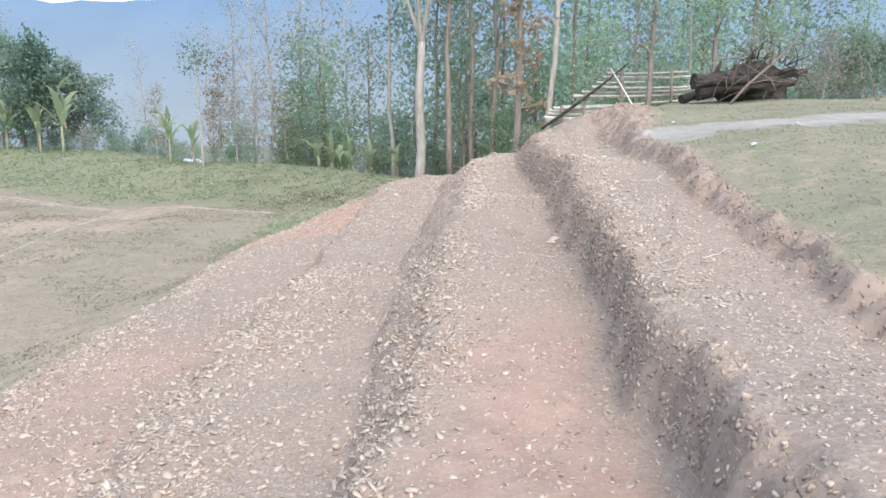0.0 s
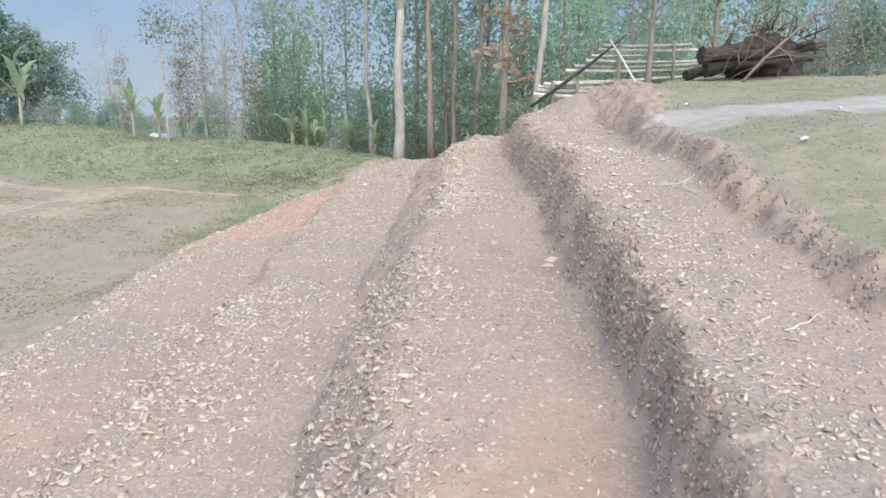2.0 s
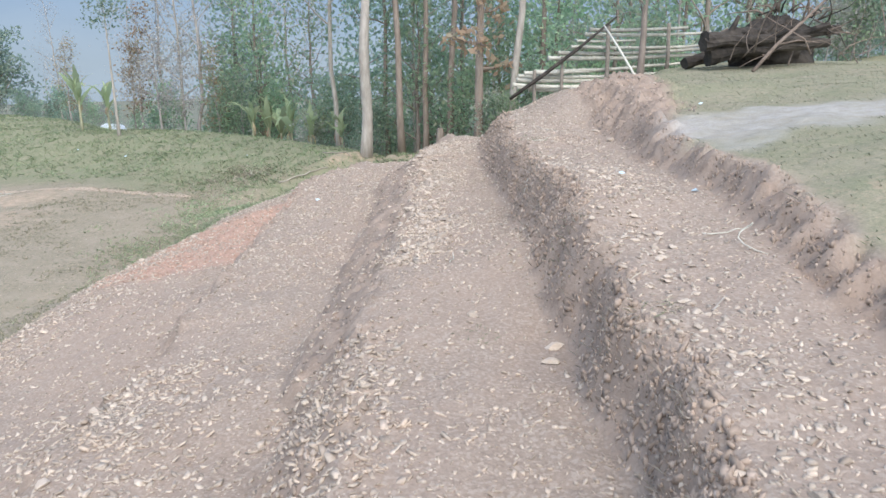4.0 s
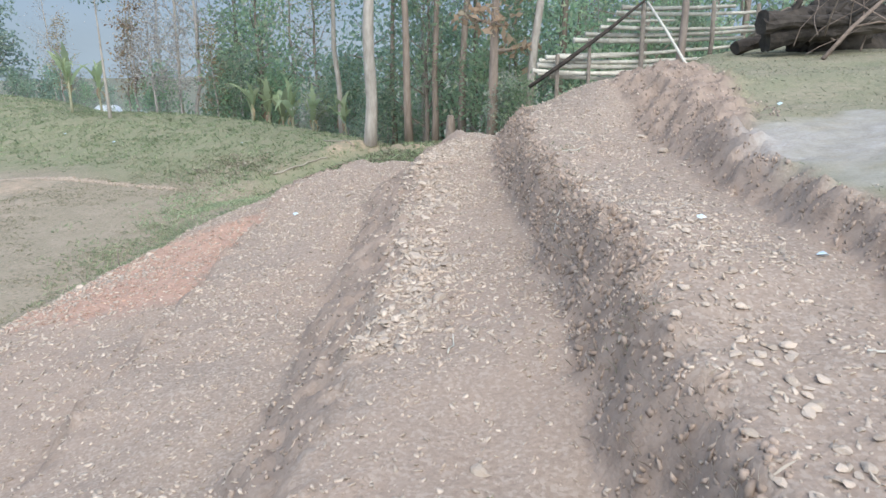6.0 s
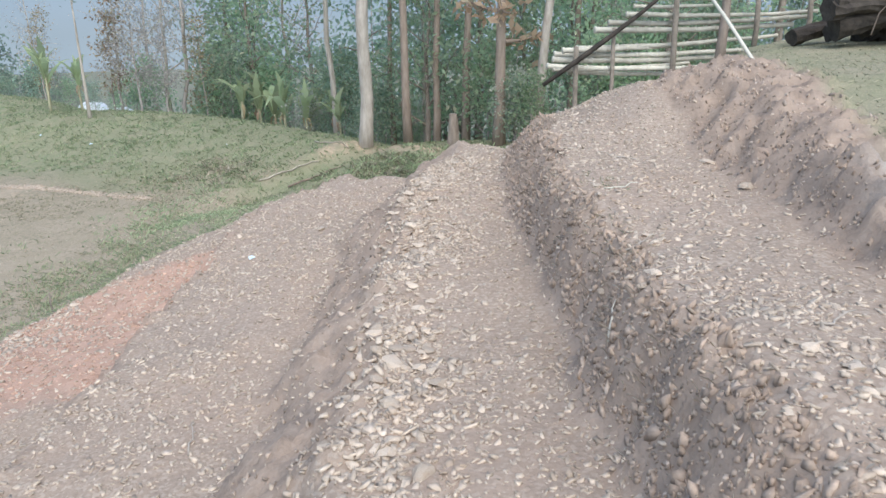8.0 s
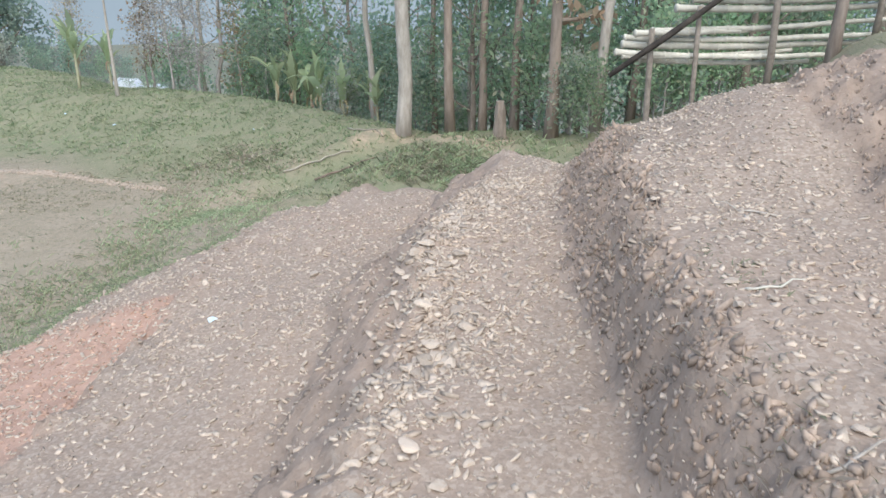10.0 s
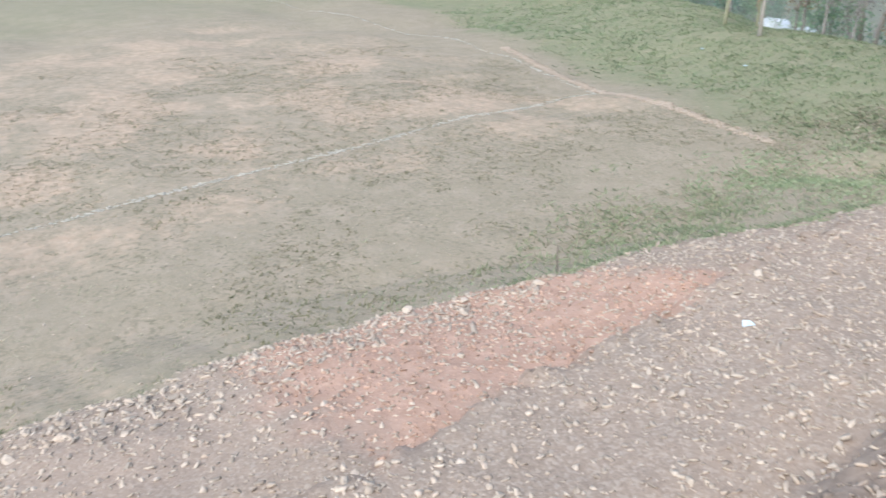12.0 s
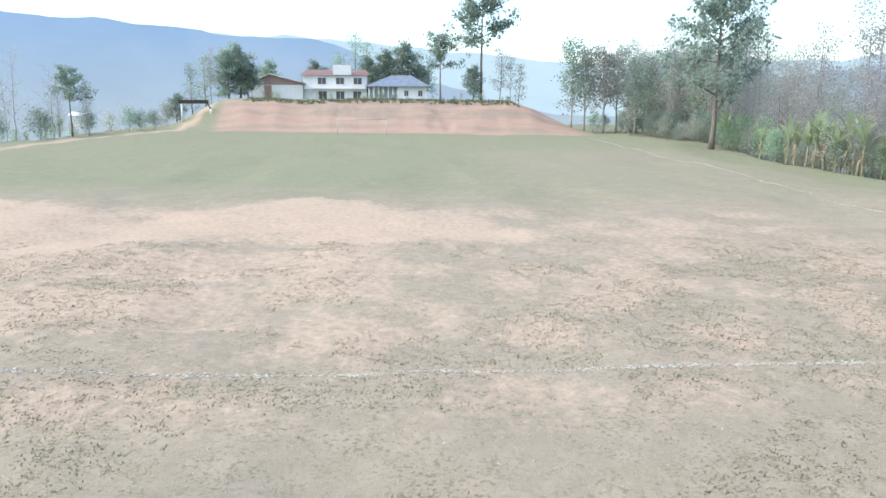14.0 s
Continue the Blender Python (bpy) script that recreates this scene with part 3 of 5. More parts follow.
def leaves(rng, centres, size, droop=0.3):
    n = len(centres)
    d = rng.normal(size=(n, 3))
    d[:, 2] -= droop
    d /= np.linalg.norm(d, axis=1)[:, None]
    s = np.cross(d, rng.normal(size=(n, 3)))
    s /= np.linalg.norm(s, axis=1)[:, None] + 1e-9
    ln = (size * rng.uniform(0.6, 1.35, n))[:, None]
    c = centres
    mid = c + d * ln * 0.45
    bend = np.cross(d, s) * ln * 0.12
    return np.stack([c, mid + s * ln * 0.27 + bend, c + d * ln, mid - s * ln * 0.27 + bend], 1)


def tree_meshes(seed, height, r0, crown_from, spread, limbs, per_tip, leaf, bark, leafmat, sub=4, lean=0.03, rise=0.9, puff=0.35):
    rng = np.random.RandomState(seed)
    wood, tips = Geo(), []
    steps = 12
    off = np.cumsum(rng.normal(scale=lean * height / steps, size=(steps + 1, 2)), axis=0)
    off -= off[0]
    trunk = [Vector((off[i, 0], off[i, 1], height * i / steps - (0.35 if i == 0 else 0))) for i in range(steps + 1)]
    radii = [r0 * (1.25 if i == 0 else 1) * (1 - 0.86 * (i / steps) ** 0.9) for i in range(steps + 1)]
    wood.tube(trunk, radii, 9)

    def on_trunk(s):
        f = s * steps
        i = min(int(f), steps - 1)
        return trunk[i].lerp(trunk[i + 1], f - i), radii[i] * (1 - (f - i)) + radii[i + 1] * (f - i)
    for i in range(limbs):
        s = crown_from + (0.98 - crown_from) * ((i + rng.uniform(0, 0.8)) / limbs)
        p, r = on_trunk(min(s, 0.97))
        a = i * 2.4 + rng.uniform(-0.5, 0.5)
        ln = spread * (1.15 - 0.7 * (s - crown_from) / (1 - crown_from)) * rng.uniform(0.6, 1.1)
        d = Vector((math.cos(a), math.sin(a), rise * rng.uniform(0.5, 1.3))).normalized()
        pts = [p]
        for k in range(4):
            d = (d + Vector(rng.normal(scale=0.16, size=3)) + Vector((0, 0, 0.06))).normalized()
            pts.append(pts[-1] + d * ln / 4)
        rr = max(r * 0.5, 0.012)
        wood.tube(pts, [rr * (1 - 0.2 * k) for k in range(5)], 5, False)
        tips += pts[2:]
        for k in range(sub):
            q = pts[1 + k % 4]
            d2 = (d + Vector(rng.normal(scale=0.7, size=3))).normalized()
            l2 = ln * rng.uniform(0.25, 0.5)
            mid = q + d2 * l2 * 0.5 + Vector(rng.normal(scale=0.05 * ln, size=3))
            end = q + d2 * l2
            wood.tube([q, mid, end], [rr * 0.4, rr * 0.28, rr * 0.12], 4, False)
            tips += [mid, end]
    wood_mesh = wood.mesh("trunk", bark)
    crown_mesh = None
    if per_tip:
        t = np.array([tuple(v) for v in tips])
        keep = rng.uniform(size=len(t)) < 0.85
        t = np.repeat(t[keep], per_tip, axis=0)
        t = t + rng.normal(scale=puff, size=t.shape) * np.array([1, 1, 0.7])
        crown_mesh = quads_mesh("crown", leaves(rng, t, leaf), leafmat)
    return wood_mesh, crown_mesh


def plant_tree(kind, meshes, x, y, turn, size, label, group, category="tree", sink=0.0, tilt=0.0):
    ob = thing(kind, (x, y, gz(x, y) - sink), label, category, group, turn, size)
    if tilt:
        ob.matrix_basis = pose(x, y, gz(x, y) - sink, tilt, 0, turn) @ Matrix.Scale(size, 4)
    child("trunk", meshes[0], ob)
    if meshes[1]:
        child("crown", meshes[1], ob)
    return ob


# ---- far mountains ----
def mountain(name, radius, az0, az1, profile, material, label, seed):
    """A hazy range round part of the horizon; profile: height angle in degrees along azimuth."""
    n, rows = 240, 14
    az = np.linspace(az0, az1, n)
    top = np.interp(az, [a for a, _ in profile], [h for _, h in profile])
    top = top + (fbm(az * 0.5, az * 0, seed, 4) - 0.5) * 0.7
    v, f = [], []
    for j in range(rows):
        s = j / (rows - 1)
        for a, h in zip(az, top):
            crest = radius * math.tan(radians(max(h, -4)))
            r = radius * (0.72 + 0.28 * s) + 40 * (float(fbm(a * 0.9, s * 6.0, seed + 3)) - 0.5)
            zz = -160 + (crest + 160) * s ** 1.25
            v.append((-math.sin(radians(a)) * r, math.cos(radians(a)) * r, zz))
    for j in range(rows - 1):
        for i in range(n - 1):
            a = j * n + i
            f.append((a, a + n, a + n + 1, a + 1))
    return tagged(new(name, build_mesh(name, v, f, material, True)), label, "mountain", kind="structure")


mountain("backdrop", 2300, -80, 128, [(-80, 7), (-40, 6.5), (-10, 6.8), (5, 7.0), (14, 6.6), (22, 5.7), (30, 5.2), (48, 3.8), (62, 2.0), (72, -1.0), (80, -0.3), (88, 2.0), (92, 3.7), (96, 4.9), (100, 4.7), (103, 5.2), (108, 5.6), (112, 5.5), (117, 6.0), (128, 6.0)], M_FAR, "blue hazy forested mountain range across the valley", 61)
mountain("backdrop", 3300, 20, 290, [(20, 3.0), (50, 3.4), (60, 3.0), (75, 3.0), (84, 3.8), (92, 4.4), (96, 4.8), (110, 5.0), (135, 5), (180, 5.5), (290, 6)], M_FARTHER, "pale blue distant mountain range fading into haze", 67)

# ---- pitch markings and goal ----


M_LIME = surface("worn_lime_line", (0.45, 0.415, 0.35), (0.56, 0.52, 0.45), 12, 0.95)
M_TRACK = surface("worn_path_earth", (0.42, 0.335, 0.26), (0.52, 0.42, 0.335), 5, 0.95)
goal = thing("football_goal", (-112, 6.0, gz(-112, 6.0) - 0.02), "white-painted wooden football goal without a net", "goal", turn=4)
for s in (-1, 1):
    child("post", Geo().tube([(0, s * 3.66, -0.3), (0, s * 3.66, 2.44)], [0.055, 0.055], 10).mesh("post", M_GOAL), goal)
child("crossbar", Geo().tube([(0, -3.75, 2.44), (0, 3.75, 2.44)], [0.055, 0.055], 10).mesh("crossbar", M_GOAL), goal)

# ---- school on the hill ----


def windows(parent, face_x, ys, z0, w, h):
    for yc in ys:
        win = child("window", Geo().box((face_x - 0.05, yc - w / 2, z0), (face_x + 0.06, yc + w / 2, z0 + h)).mesh("window", M_WINDOW, False), parent, "dark shuttered window")
        fr = Geo()
        for lo, hi in (((-0.02, -w / 2 - 0.07, -0.07), (0.1, -w / 2, h + 0.07)), ((-0.02, w / 2, -0.07), (0.1, w / 2 + 0.07, h + 0.07)), ((-0.02, -w / 2, h), (0.1, w / 2, h + 0.07)), ((-0.02, -w / 2, -0.12), (0.14, w / 2, 0)), ((0.06, -0.03, 0), (0.09, 0.03, h))):
            fr.box((face_x + lo[0], yc + lo[1], z0 + lo[2]), (face_x + hi[0], yc + hi[1], z0 + hi[2]))
        child("window_frame", fr.mesh("window_frame", M_WALL, False), win)


HILL = gz(-150, 0) - 0.05
block = thing("school_building", (-150, -12.1, HILL), "white single-storey school block with brown gable and pale tin roof", "building")
child("wall", Geo().box((-9, -4.9, -1), (0, 4.9, 3.1)).mesh("wall", M_WALL, False), block)
child("gable", Geo().poly([(0.03, -5, 3.0), (0.03, 4.9, 3.0), (0.03, 4.9, 3.4), (0.03, -1.4, 4.9), (-8.9, -5, 3.0), (-8.9, 4.9, 3.0), (-8.9, 4.9, 3.4), (-8.9, -1.4, 4.9)], [(0, 1, 2, 3), (7, 6, 5, 4), (0, 3, 7, 4), (1, 5, 6, 2), (2, 6, 7, 3)]).mesh("gable", M_GABLE, False), block, "brown boarded gable")
child("roof", Geo().poly([(0.5, -5.7, 3.2), (0.5, -1.4, 5.15), (0.5, 5.3, 3.5), (-9.4, -5.7, 3.2), (-9.4, -1.4, 5.15), (-9.4, 5.3, 3.5), (0.5, -5.7, 3.06), (0.5, -1.4, 5.0), (0.5, 5.3, 3.36), (-9.4, -5.7, 3.06), (-9.4, -1.4, 5.0), (-9.4, 5.3, 3.36)], [(0, 1, 4, 3), (1, 2, 5, 4), (6, 9, 10, 7), (7, 10, 11, 8), (0, 6, 7, 1), (1, 7, 8, 2), (2, 8, 11, 5), (0, 3, 9, 6), (3, 4, 10, 9), (4, 5, 11, 10)]).mesh("roof", M_TIN, False), block, "pale corrugated tin roof")
child("door", Geo().box((-0.05, -2.6, 0), (0.07, -1.2, 2.9)).mesh("door", M_GABLE, False), block, "brown plank door")

hall = thing("school_building", (-151, -0.8, HILL), "white two-storey school block with red roof and dark windows", "building")
child("wall", Geo().box((-8, -6.3, -1), (0, 6.2, 5.0)).mesh("wall", M_WALL, False), hall)
child("parapet", Geo().box((-0.3, -0.4, 5.0), (0.65, 3.2, 6.9)).mesh("parapet", M_WALL, False), hall, "white raised parapet")
child("ledge", Geo().box((0, -6.4, 2.25), (0.9, 6.3, 2.45)).mesh("ledge", M_WALL, False), hall, "white concrete ledge")
child("roof", Geo().poly([(0.5, -6.8, 4.9), (0.5, 6.6, 4.9), (-4, 6.0, 6.15), (-4, -6.2, 6.15), (-8.5, -6.8, 4.9), (-8.5, 6.6, 4.9)], [(0, 1, 2, 3), (3, 2, 5, 4), (0, 3, 4), (1, 5, 2), (0, 4, 5, 1)]).mesh("roof", M_TIN_RED, False), hall, "faded red tin roof")
windows(hall, 0, (-2.7, 0.9, 4.4), 3.2, 1.6, 1.25)
windows(hall, 0, (-2.6, 0.9, 4.3), 0.3, 1.6, 1.5)

wing = thing("school_building", (-150, 11.7, HILL), "long white classroom block with grey-blue hipped roof and veranda", "building")
child("wall", Geo().box((-8, 0.0, -1), (0, 5.7, 2.9)).mesh("wall", M_WALL, False), wing)
child("wall", Geo().box((-8, -6.0, -1), (-2.0, 0.0, 2.9)).mesh("wall", M_WALL, False), wing)
child("roof", Geo().poly([(0.7, -6.6, 2.85), (0.7, 6.3, 2.85), (-8.7, 6.3, 2.85), (-8.7, -6.6, 2.85), (-4, -1.4, 5.1), (-4, 2.7, 5.1), (0.7, -6.6, 2.72), (0.7, 6.3, 2.72), (-8.7, 6.3, 2.72), (-8.7, -6.6, 2.72)], [(0, 1, 5, 4), (1, 2, 5), (2, 3, 4, 5), (3, 0, 4), (0, 6, 7, 1), (1, 7, 8, 2), (2, 8, 9, 3), (3, 9, 6, 0), (6, 9, 8, 7)]).mesh("roof", M_TIN_BLUE, False), wing, "grey-blue tin roof")
for k in range(7):
    child("column", Geo().tube([(-0.1, -5.8 + k * 0.95, -1), (-0.1, -5.8 + k * 0.95, 2.8)], [0.16, 0.16], 8).mesh("column", M_WALL), wing)
windows(wing, 0, (1.6, 4.4), 0.9, 0.8, 1.1)

# little gateway and hut beside the road
GATE_X, GATE_Y = -128.0, -22.4
gate = thing("gateway", (GATE_X, GATE_Y, gz(GATE_X, GATE_Y)), "dark-beamed gateway with two pale posts over the dirt road", "gate")
for s in (-2.4, 2.4):
    foot = gz(GATE_X, GATE_Y + s) - gate.matrix_basis.translation.z
    child("post", Geo().tube([(0, s, foot - 0.4), (0, s, 2.3 - 0.9 * (s > 0))], [0.2, 0.17], 8).mesh("post", M_WALL), gate)
child("beam", Geo().box((-0.2, -2.9, 2.25), (0.2, 2.0, 2.85)).mesh("beam", M_LOG, False), gate, "dark weathered beam")
child("strut", Geo().tube([(0, 2.4, 1.3), (0, 1.9, 2.3)], [0.1, 0.1], 6).mesh("strut", M_LOG), gate, "dark slanting strut")
hut = thing("house", (-122, -39.5, -1.2), "small pale tin-roofed house below the road", "building", size=0.6)
child("wall", Geo().box((-4, -2.0, -2), (0, 2.2, 1.6)).mesh("wall", M_WALL, False), hut)
child("roof", Geo().poly([(0.5, -2.5, 1.5), (0.5, 2.7, 1.5), (-2, 2.7, 2.5), (-2, -2.5, 2.5), (-4.5, -2.5, 1.5), (-4.5, 2.7, 1.5)], [(0, 1, 2, 3), (3, 2, 5, 4), (0, 3, 4), (1, 5, 2), (0, 4, 5, 1)]).mesh("roof", M_TARP, False), hut, "bright tin roof")

# ---- trees ----
slim = [tree_meshes(100 + i, 13.5 + i, 0.068 + 0.008 * i, 0.25, 2.6, 14, 5, 0.26, (M_BARK_GREY, M_BARK, M_BARK_PALE)[i % 3], (M_LEAF, M_LEAF_BRIGHT)[i % 2], 4, 0.04, 1.0, 0.45) for i in range(5)]
stem = [tree_meshes(150 + i, 14.5 + i, 0.115 + 0.014 * i, 0.34, 2.6, 13, 5, 0.26, (M_BARK_BROWN, M_BARK_PALE)[i % 2], M_LEAF, 4, 0.045, 1.0, 0.4) for i in range(4)]
leafy = [tree_meshes(200 + i, 8.5 + 1.2 * i, 0.14, 0.1, 2.4, 18, 8, 0.23, M_BARK, (M_LEAF_BRIGHT, M_LEAF)[i % 2], 4, 0.05, 0.7, 0.5) for i in range(3)]
bush = [tree_meshes(250 + i, 3.6 + 0.9 * i, 0.05, 0.03, 1.7 + 0.2 * i, 17, 7, 0.2, M_BARK_GREY, (M_LEAF_BRIGHT, M_LEAF, M_LEAF_BRIGHT)[i], 4, 0.08, 0.9, 0.4) for i in range(3)]
thicket = [tree_meshes(270 + i, 4.0 + i, 0.06, 0.03, 2.3, 15, 13, 0.26, M_BARK_GREY, (M_LEAF_FAR, M_LEAF_GREY)[i], 4, 0.08, 0.8, 0.6) for i in range(2)]
dense = [tree_meshes(300 + i, 7.5, 0.2, 0.12, 3.0, 22, 17, 0.32, M_BARK, (M_LEAF_DARK, M_LEAF_FAR)[i], 5, 0.05, 0.5, 0.36) for i in range(2)]
bare = [tree_meshes(400 + i, 10 + 1.5 * i, 0.1, 0.2, 3.4, 14, 2, 0.16, (M_BARK_GREY, M_BARK_PALE)[i % 2], (M_LEAF_GREY, M_LEAF_MAUVE)[i % 2], 9, 0.06, 1.25, 0.35) for i in range(4)]
dry = [tree_meshes(500 + i, 7 + i, 0.09, 0.2, 1.8, 12, 8, 0.18, M_BARK_GREY, (M_LEAF_MAUVE, M_LEAF_DRY)[i], 5, 0.06, 0.9, 0.35) for i in range(2)]
tall = [tree_meshes(600 + i, 18, 0.3, 0.5, 6.2, 12, 20, 0.6, M_BARK, M_LEAF_FAR, 5, 0.02, 0.45, 0.5) for i in range(2)]
shrub = [tree_meshes(700 + i, 2.3 + 0.4 * i, 0.035, 0.05, 1.3, 12, 8, 0.16, M_BARK_GREY, (M_LEAF, M_LEAF_GREY, M_LEAF_BRIGHT)[i], 4, 0.08, 1.0, 0.25) for i in range(3)]
pole_like = [tree_meshes(800 + i, 12 + i, 0.055, 0.35, 1.0, 12, 8, 0.24, M_BARK_GREY, M_LEAF, 3, 0.03, 1.4, 0.35) for i in range(2)]


def forked_tree(seed, fork, top, r0, bark, leafmat):
    """A pale trunk that divides into a few steep crooked limbs."""
    rng = np.random.RandomState(seed)
    wood, tips = Geo(), []
    path = [Vector((0.11 * math.sin(i * 0.95), 0.08 * math.sin(i * 0.7 + 1), fork * i / 8 - (0.4 if i == 0 else 0))) for i in range(9)]
    wood.tube(path, [r0 * (1.35, 1.08, 1.0, 0.96, 0.92, 0.9, 0.86, 0.8, 0.68)[i] for i in range(9)], 12, True, 0.09, seed)
    for a, out, r in ((0.2, 0.32, 0.62), (2.9, 0.3, 0.55), (1.7, 0.18, 0.5), (4.4, 0.42, 0.36)):
        d, p = Vector((math.cos(a) * out, math.sin(a) * out, 1)).normalized(), path[-1] - Vector((0, 0, 0.15))
        limb = [p]
        for k in range(9):
            d = (d + Vector(rng.normal(scale=0.1, size=3)) + Vector((0, 0, 0.05))).normalized()
            limb.append(limb[-1] + d * (top - fork) / 9)
        wood.tube(limb, [r0 * r * (1 - 0.095 * k) for k in range(10)], 8, False)
        for k in range(2, 10):
            for m in range(2):
                d2 = (d + Vector(rng.normal(scale=0.65, size=3))).normalized()
                end = limb[k] + d2 * rng.uniform(0.8, 1.9)
                mid = limb[k].lerp(end, 0.5) + Vector(rng.normal(scale=0.1, size=3))
                wood.tube([limb[k], mid, end], [r0 * 0.14, r0 * 0.1, r0 * 0.04], 5, False)
                tips += [mid, end]
    t = np.repeat(np.array([tuple(v) for v in tips]), 6, axis=0)
    t = t + rng.normal(scale=0.35, size=t.shape)
    return wood.mesh("trunk", bark), quads_mesh("crown", leaves(rng, t, 0.22), leafmat)


pale_tree = forked_tree(901, 5.6, 14.5, 0.19, M_BARK_PALE, M_LEAF_BRIGHT)
plant_tree("tree", pale_tree, -0.65, 30.0, 40, 1, "tall pale-barked tree with forked thin crown", "woodland trees")
thin_pale = tree_meshes(902, 5.6, 0.075, 0.72, 1.4, 6, 7, 0.16, M_BARK_PALE, M_LEAF, 3, 0.02, 1.6)
plant_tree("tree", thin_pale, -11.7, 37.2, 0, 1, "thin leaning pale sapling on the grass bank", "woodland trees", tilt=2)
rust = tree_meshes(903, 12, 0.17, 0.2, 1.1, 15, 7, 0.26, M_BARK_BROWN, M_LEAF_RUST, 3, 0.015, -0.1, 0.2)
plant_tree("tree", rust, 3.1, 28.2, 10, 1, "slim tree hung with rust-brown dry leaves", "woodland trees")
shoot = tree_meshes(904, 4.6, 0.09, 0.25, 1.2, 11, 7, 0.13, M_BARK, M_LEAF, 4, 0.03, 1.5)
plant_tree("tree", shoot, 5.75, 20.3, 70, 1, "small multi-branched tree beside the bamboo fence", "woodland trees")

LABELS = {"airy": "rounded grey-green tree with open crown", "stem": "straight brown-barked forest tree with high thin crown", "bush": "leafy bright green bush at the forest edge", "thicket": "grey-green thicket bush below the pitch edge", "slim": "slender straight forest tree with thin green crown", "leafy": "bushy green broad-leaved tree leafed down to the base", "dense": "dense dark green broad-crowned tree", "bare": "leafless grey tree with fine twiggy branches",
          "dry": "small tree with sparse dry brown leaves", "tall": "tall dark tree with layered flat crown", "shrub": "low shrub at the forest edge", "pole": "thin pole-like young tree", "hazy": "grey-green tree with haze-paled leaves and thin open crown", "grove": "tall pale-stemmed tree with broad rounded crown"}
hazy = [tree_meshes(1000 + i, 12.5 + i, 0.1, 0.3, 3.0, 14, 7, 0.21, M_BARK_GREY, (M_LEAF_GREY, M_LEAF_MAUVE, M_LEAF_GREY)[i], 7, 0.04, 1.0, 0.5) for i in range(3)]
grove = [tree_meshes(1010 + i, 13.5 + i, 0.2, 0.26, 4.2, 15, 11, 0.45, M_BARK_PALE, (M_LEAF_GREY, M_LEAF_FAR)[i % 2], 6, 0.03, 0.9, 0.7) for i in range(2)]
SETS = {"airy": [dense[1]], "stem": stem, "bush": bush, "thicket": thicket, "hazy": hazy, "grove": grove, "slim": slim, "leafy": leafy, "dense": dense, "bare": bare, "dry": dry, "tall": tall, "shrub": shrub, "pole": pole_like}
trng = random.Random(7)


def put(kind, x, y, size=1.0, sink=0.0):
    meshes = trng.choice(SETS[kind])
    name = "shrub" if kind == "shrub" else "tree"
    group = "shrubs at the forest edge" if kind == "shrub" else "woodland trees"
    plant_tree(name, meshes, x, y, trng.uniform(0, 360), size * trng.uniform(0.88, 1.12), LABELS[kind], group, name, sink)


# the stems that stand nearest beyond the terraces
for x, y, s in ((0.62, 30.4, 1.0), (1.5, 31.2, 1.1), (2.4, 31.0, 0.9), (4.15, 28.4, 1.15), (0.1, 33.0, 0.9), (5.4, 30, 1.1), (-1.9, 34.2, 0.9)):
    put("stem", x, y, s)
# the wood behind the terraces
for k in range(15):
    x, y = trng.uniform(-3, 24), trng.uniform(33, 62)
    put(trng.choice(("slim", "slim", "leafy", "pole", "leafy", "slim")), x, y, trng.uniform(0.9, 1.3))
for k in range(8):
    put(trng.choice(("pole", "slim", "leafy")), trng.uniform(0, 8), trng.uniform(31, 40), trng.uniform(0.7, 1.0))
for k in range(17):
    put(trng.choice(("slim", "leafy", "pole", "bare")), trng.uniform(7, 34), trng.uniform(25, 46), trng.uniform(0.75, 1.1))
for x, y, s in ((-6.3, 42, 1.0), (-3.6, 40.5, 0.95), (-7.8, 44, 1.0), (7, 26.5, 0.7), (10, 27, 0.7), (-1.0, 37.0, 0.9), (2.6, 35.5, 0.8), (4.5, 33, 0.85), (6.2, 31, 0.8), (8.5, 30, 0.8), (12.5, 29, 0.8), (3.4, 38, 1.0)):
    put("leafy", x, y, s)
for k in range(34):
    x = trng.uniform(-8.5, 10) if k % 4 else trng.uniform(9, 22)
    yc = float(np.interp(x, CREST_X, CREST_Y))
    put("bush", x, yc + trng.uniform(1.6, 7.5) + (2.2 if x < -1 else 0), trng.uniform(0.55, 1.05))
for x, y, s in ((-8.0, 42.3, 0.4), (-8.9, 42.6, 0.35), (-13.0, 43.6, 0.42), (-14.2, 43.9, 0.36), (-15.4, 44.2, 0.4), (-10.6, 41.6, 0.45)):
    put("bush", x, y, s)
for x, y, kind, s in ((-5.6, 42.0, "bush", 1.1), (-2.6, 39.6, "bush", 1.0), (-6.4, 43.4, "leafy", 0.95), (-1.6, 37.6, "bush", 0.8)):
    put(kind, x, y, s)
# thin and bare trees against the valley
for x, y, s in ((-9.2, 41, 0.9), (-10.4, 43, 1.1), (-8.2, 46, 1.15), (-12.6, 48, 1.0), (-7.0, 48, 1.2), (-15, 50, 0.8), (-18.5, 47.5, 0.55), (-5.2, 45, 1.2)):
    put("bare", x, y, s)
for x, y, s in ((-10.8, 40.2, 0.75), (-12.6, 42, 0.6), (-9.5, 39.6, 0.55), (-8.2, 41, 0.7), (-16.5, 44, 0.5), (-11.9, 41, 0.7)):
    put("dry", x, y, s)
for x, y, s in ((-25.5, 48, 1.0), (-23.4, 49.5, 0.9), (-27.5, 50, 1.0)):
    put("dense", x, y, s)
put("bare", -28.4, 49, 0.8)
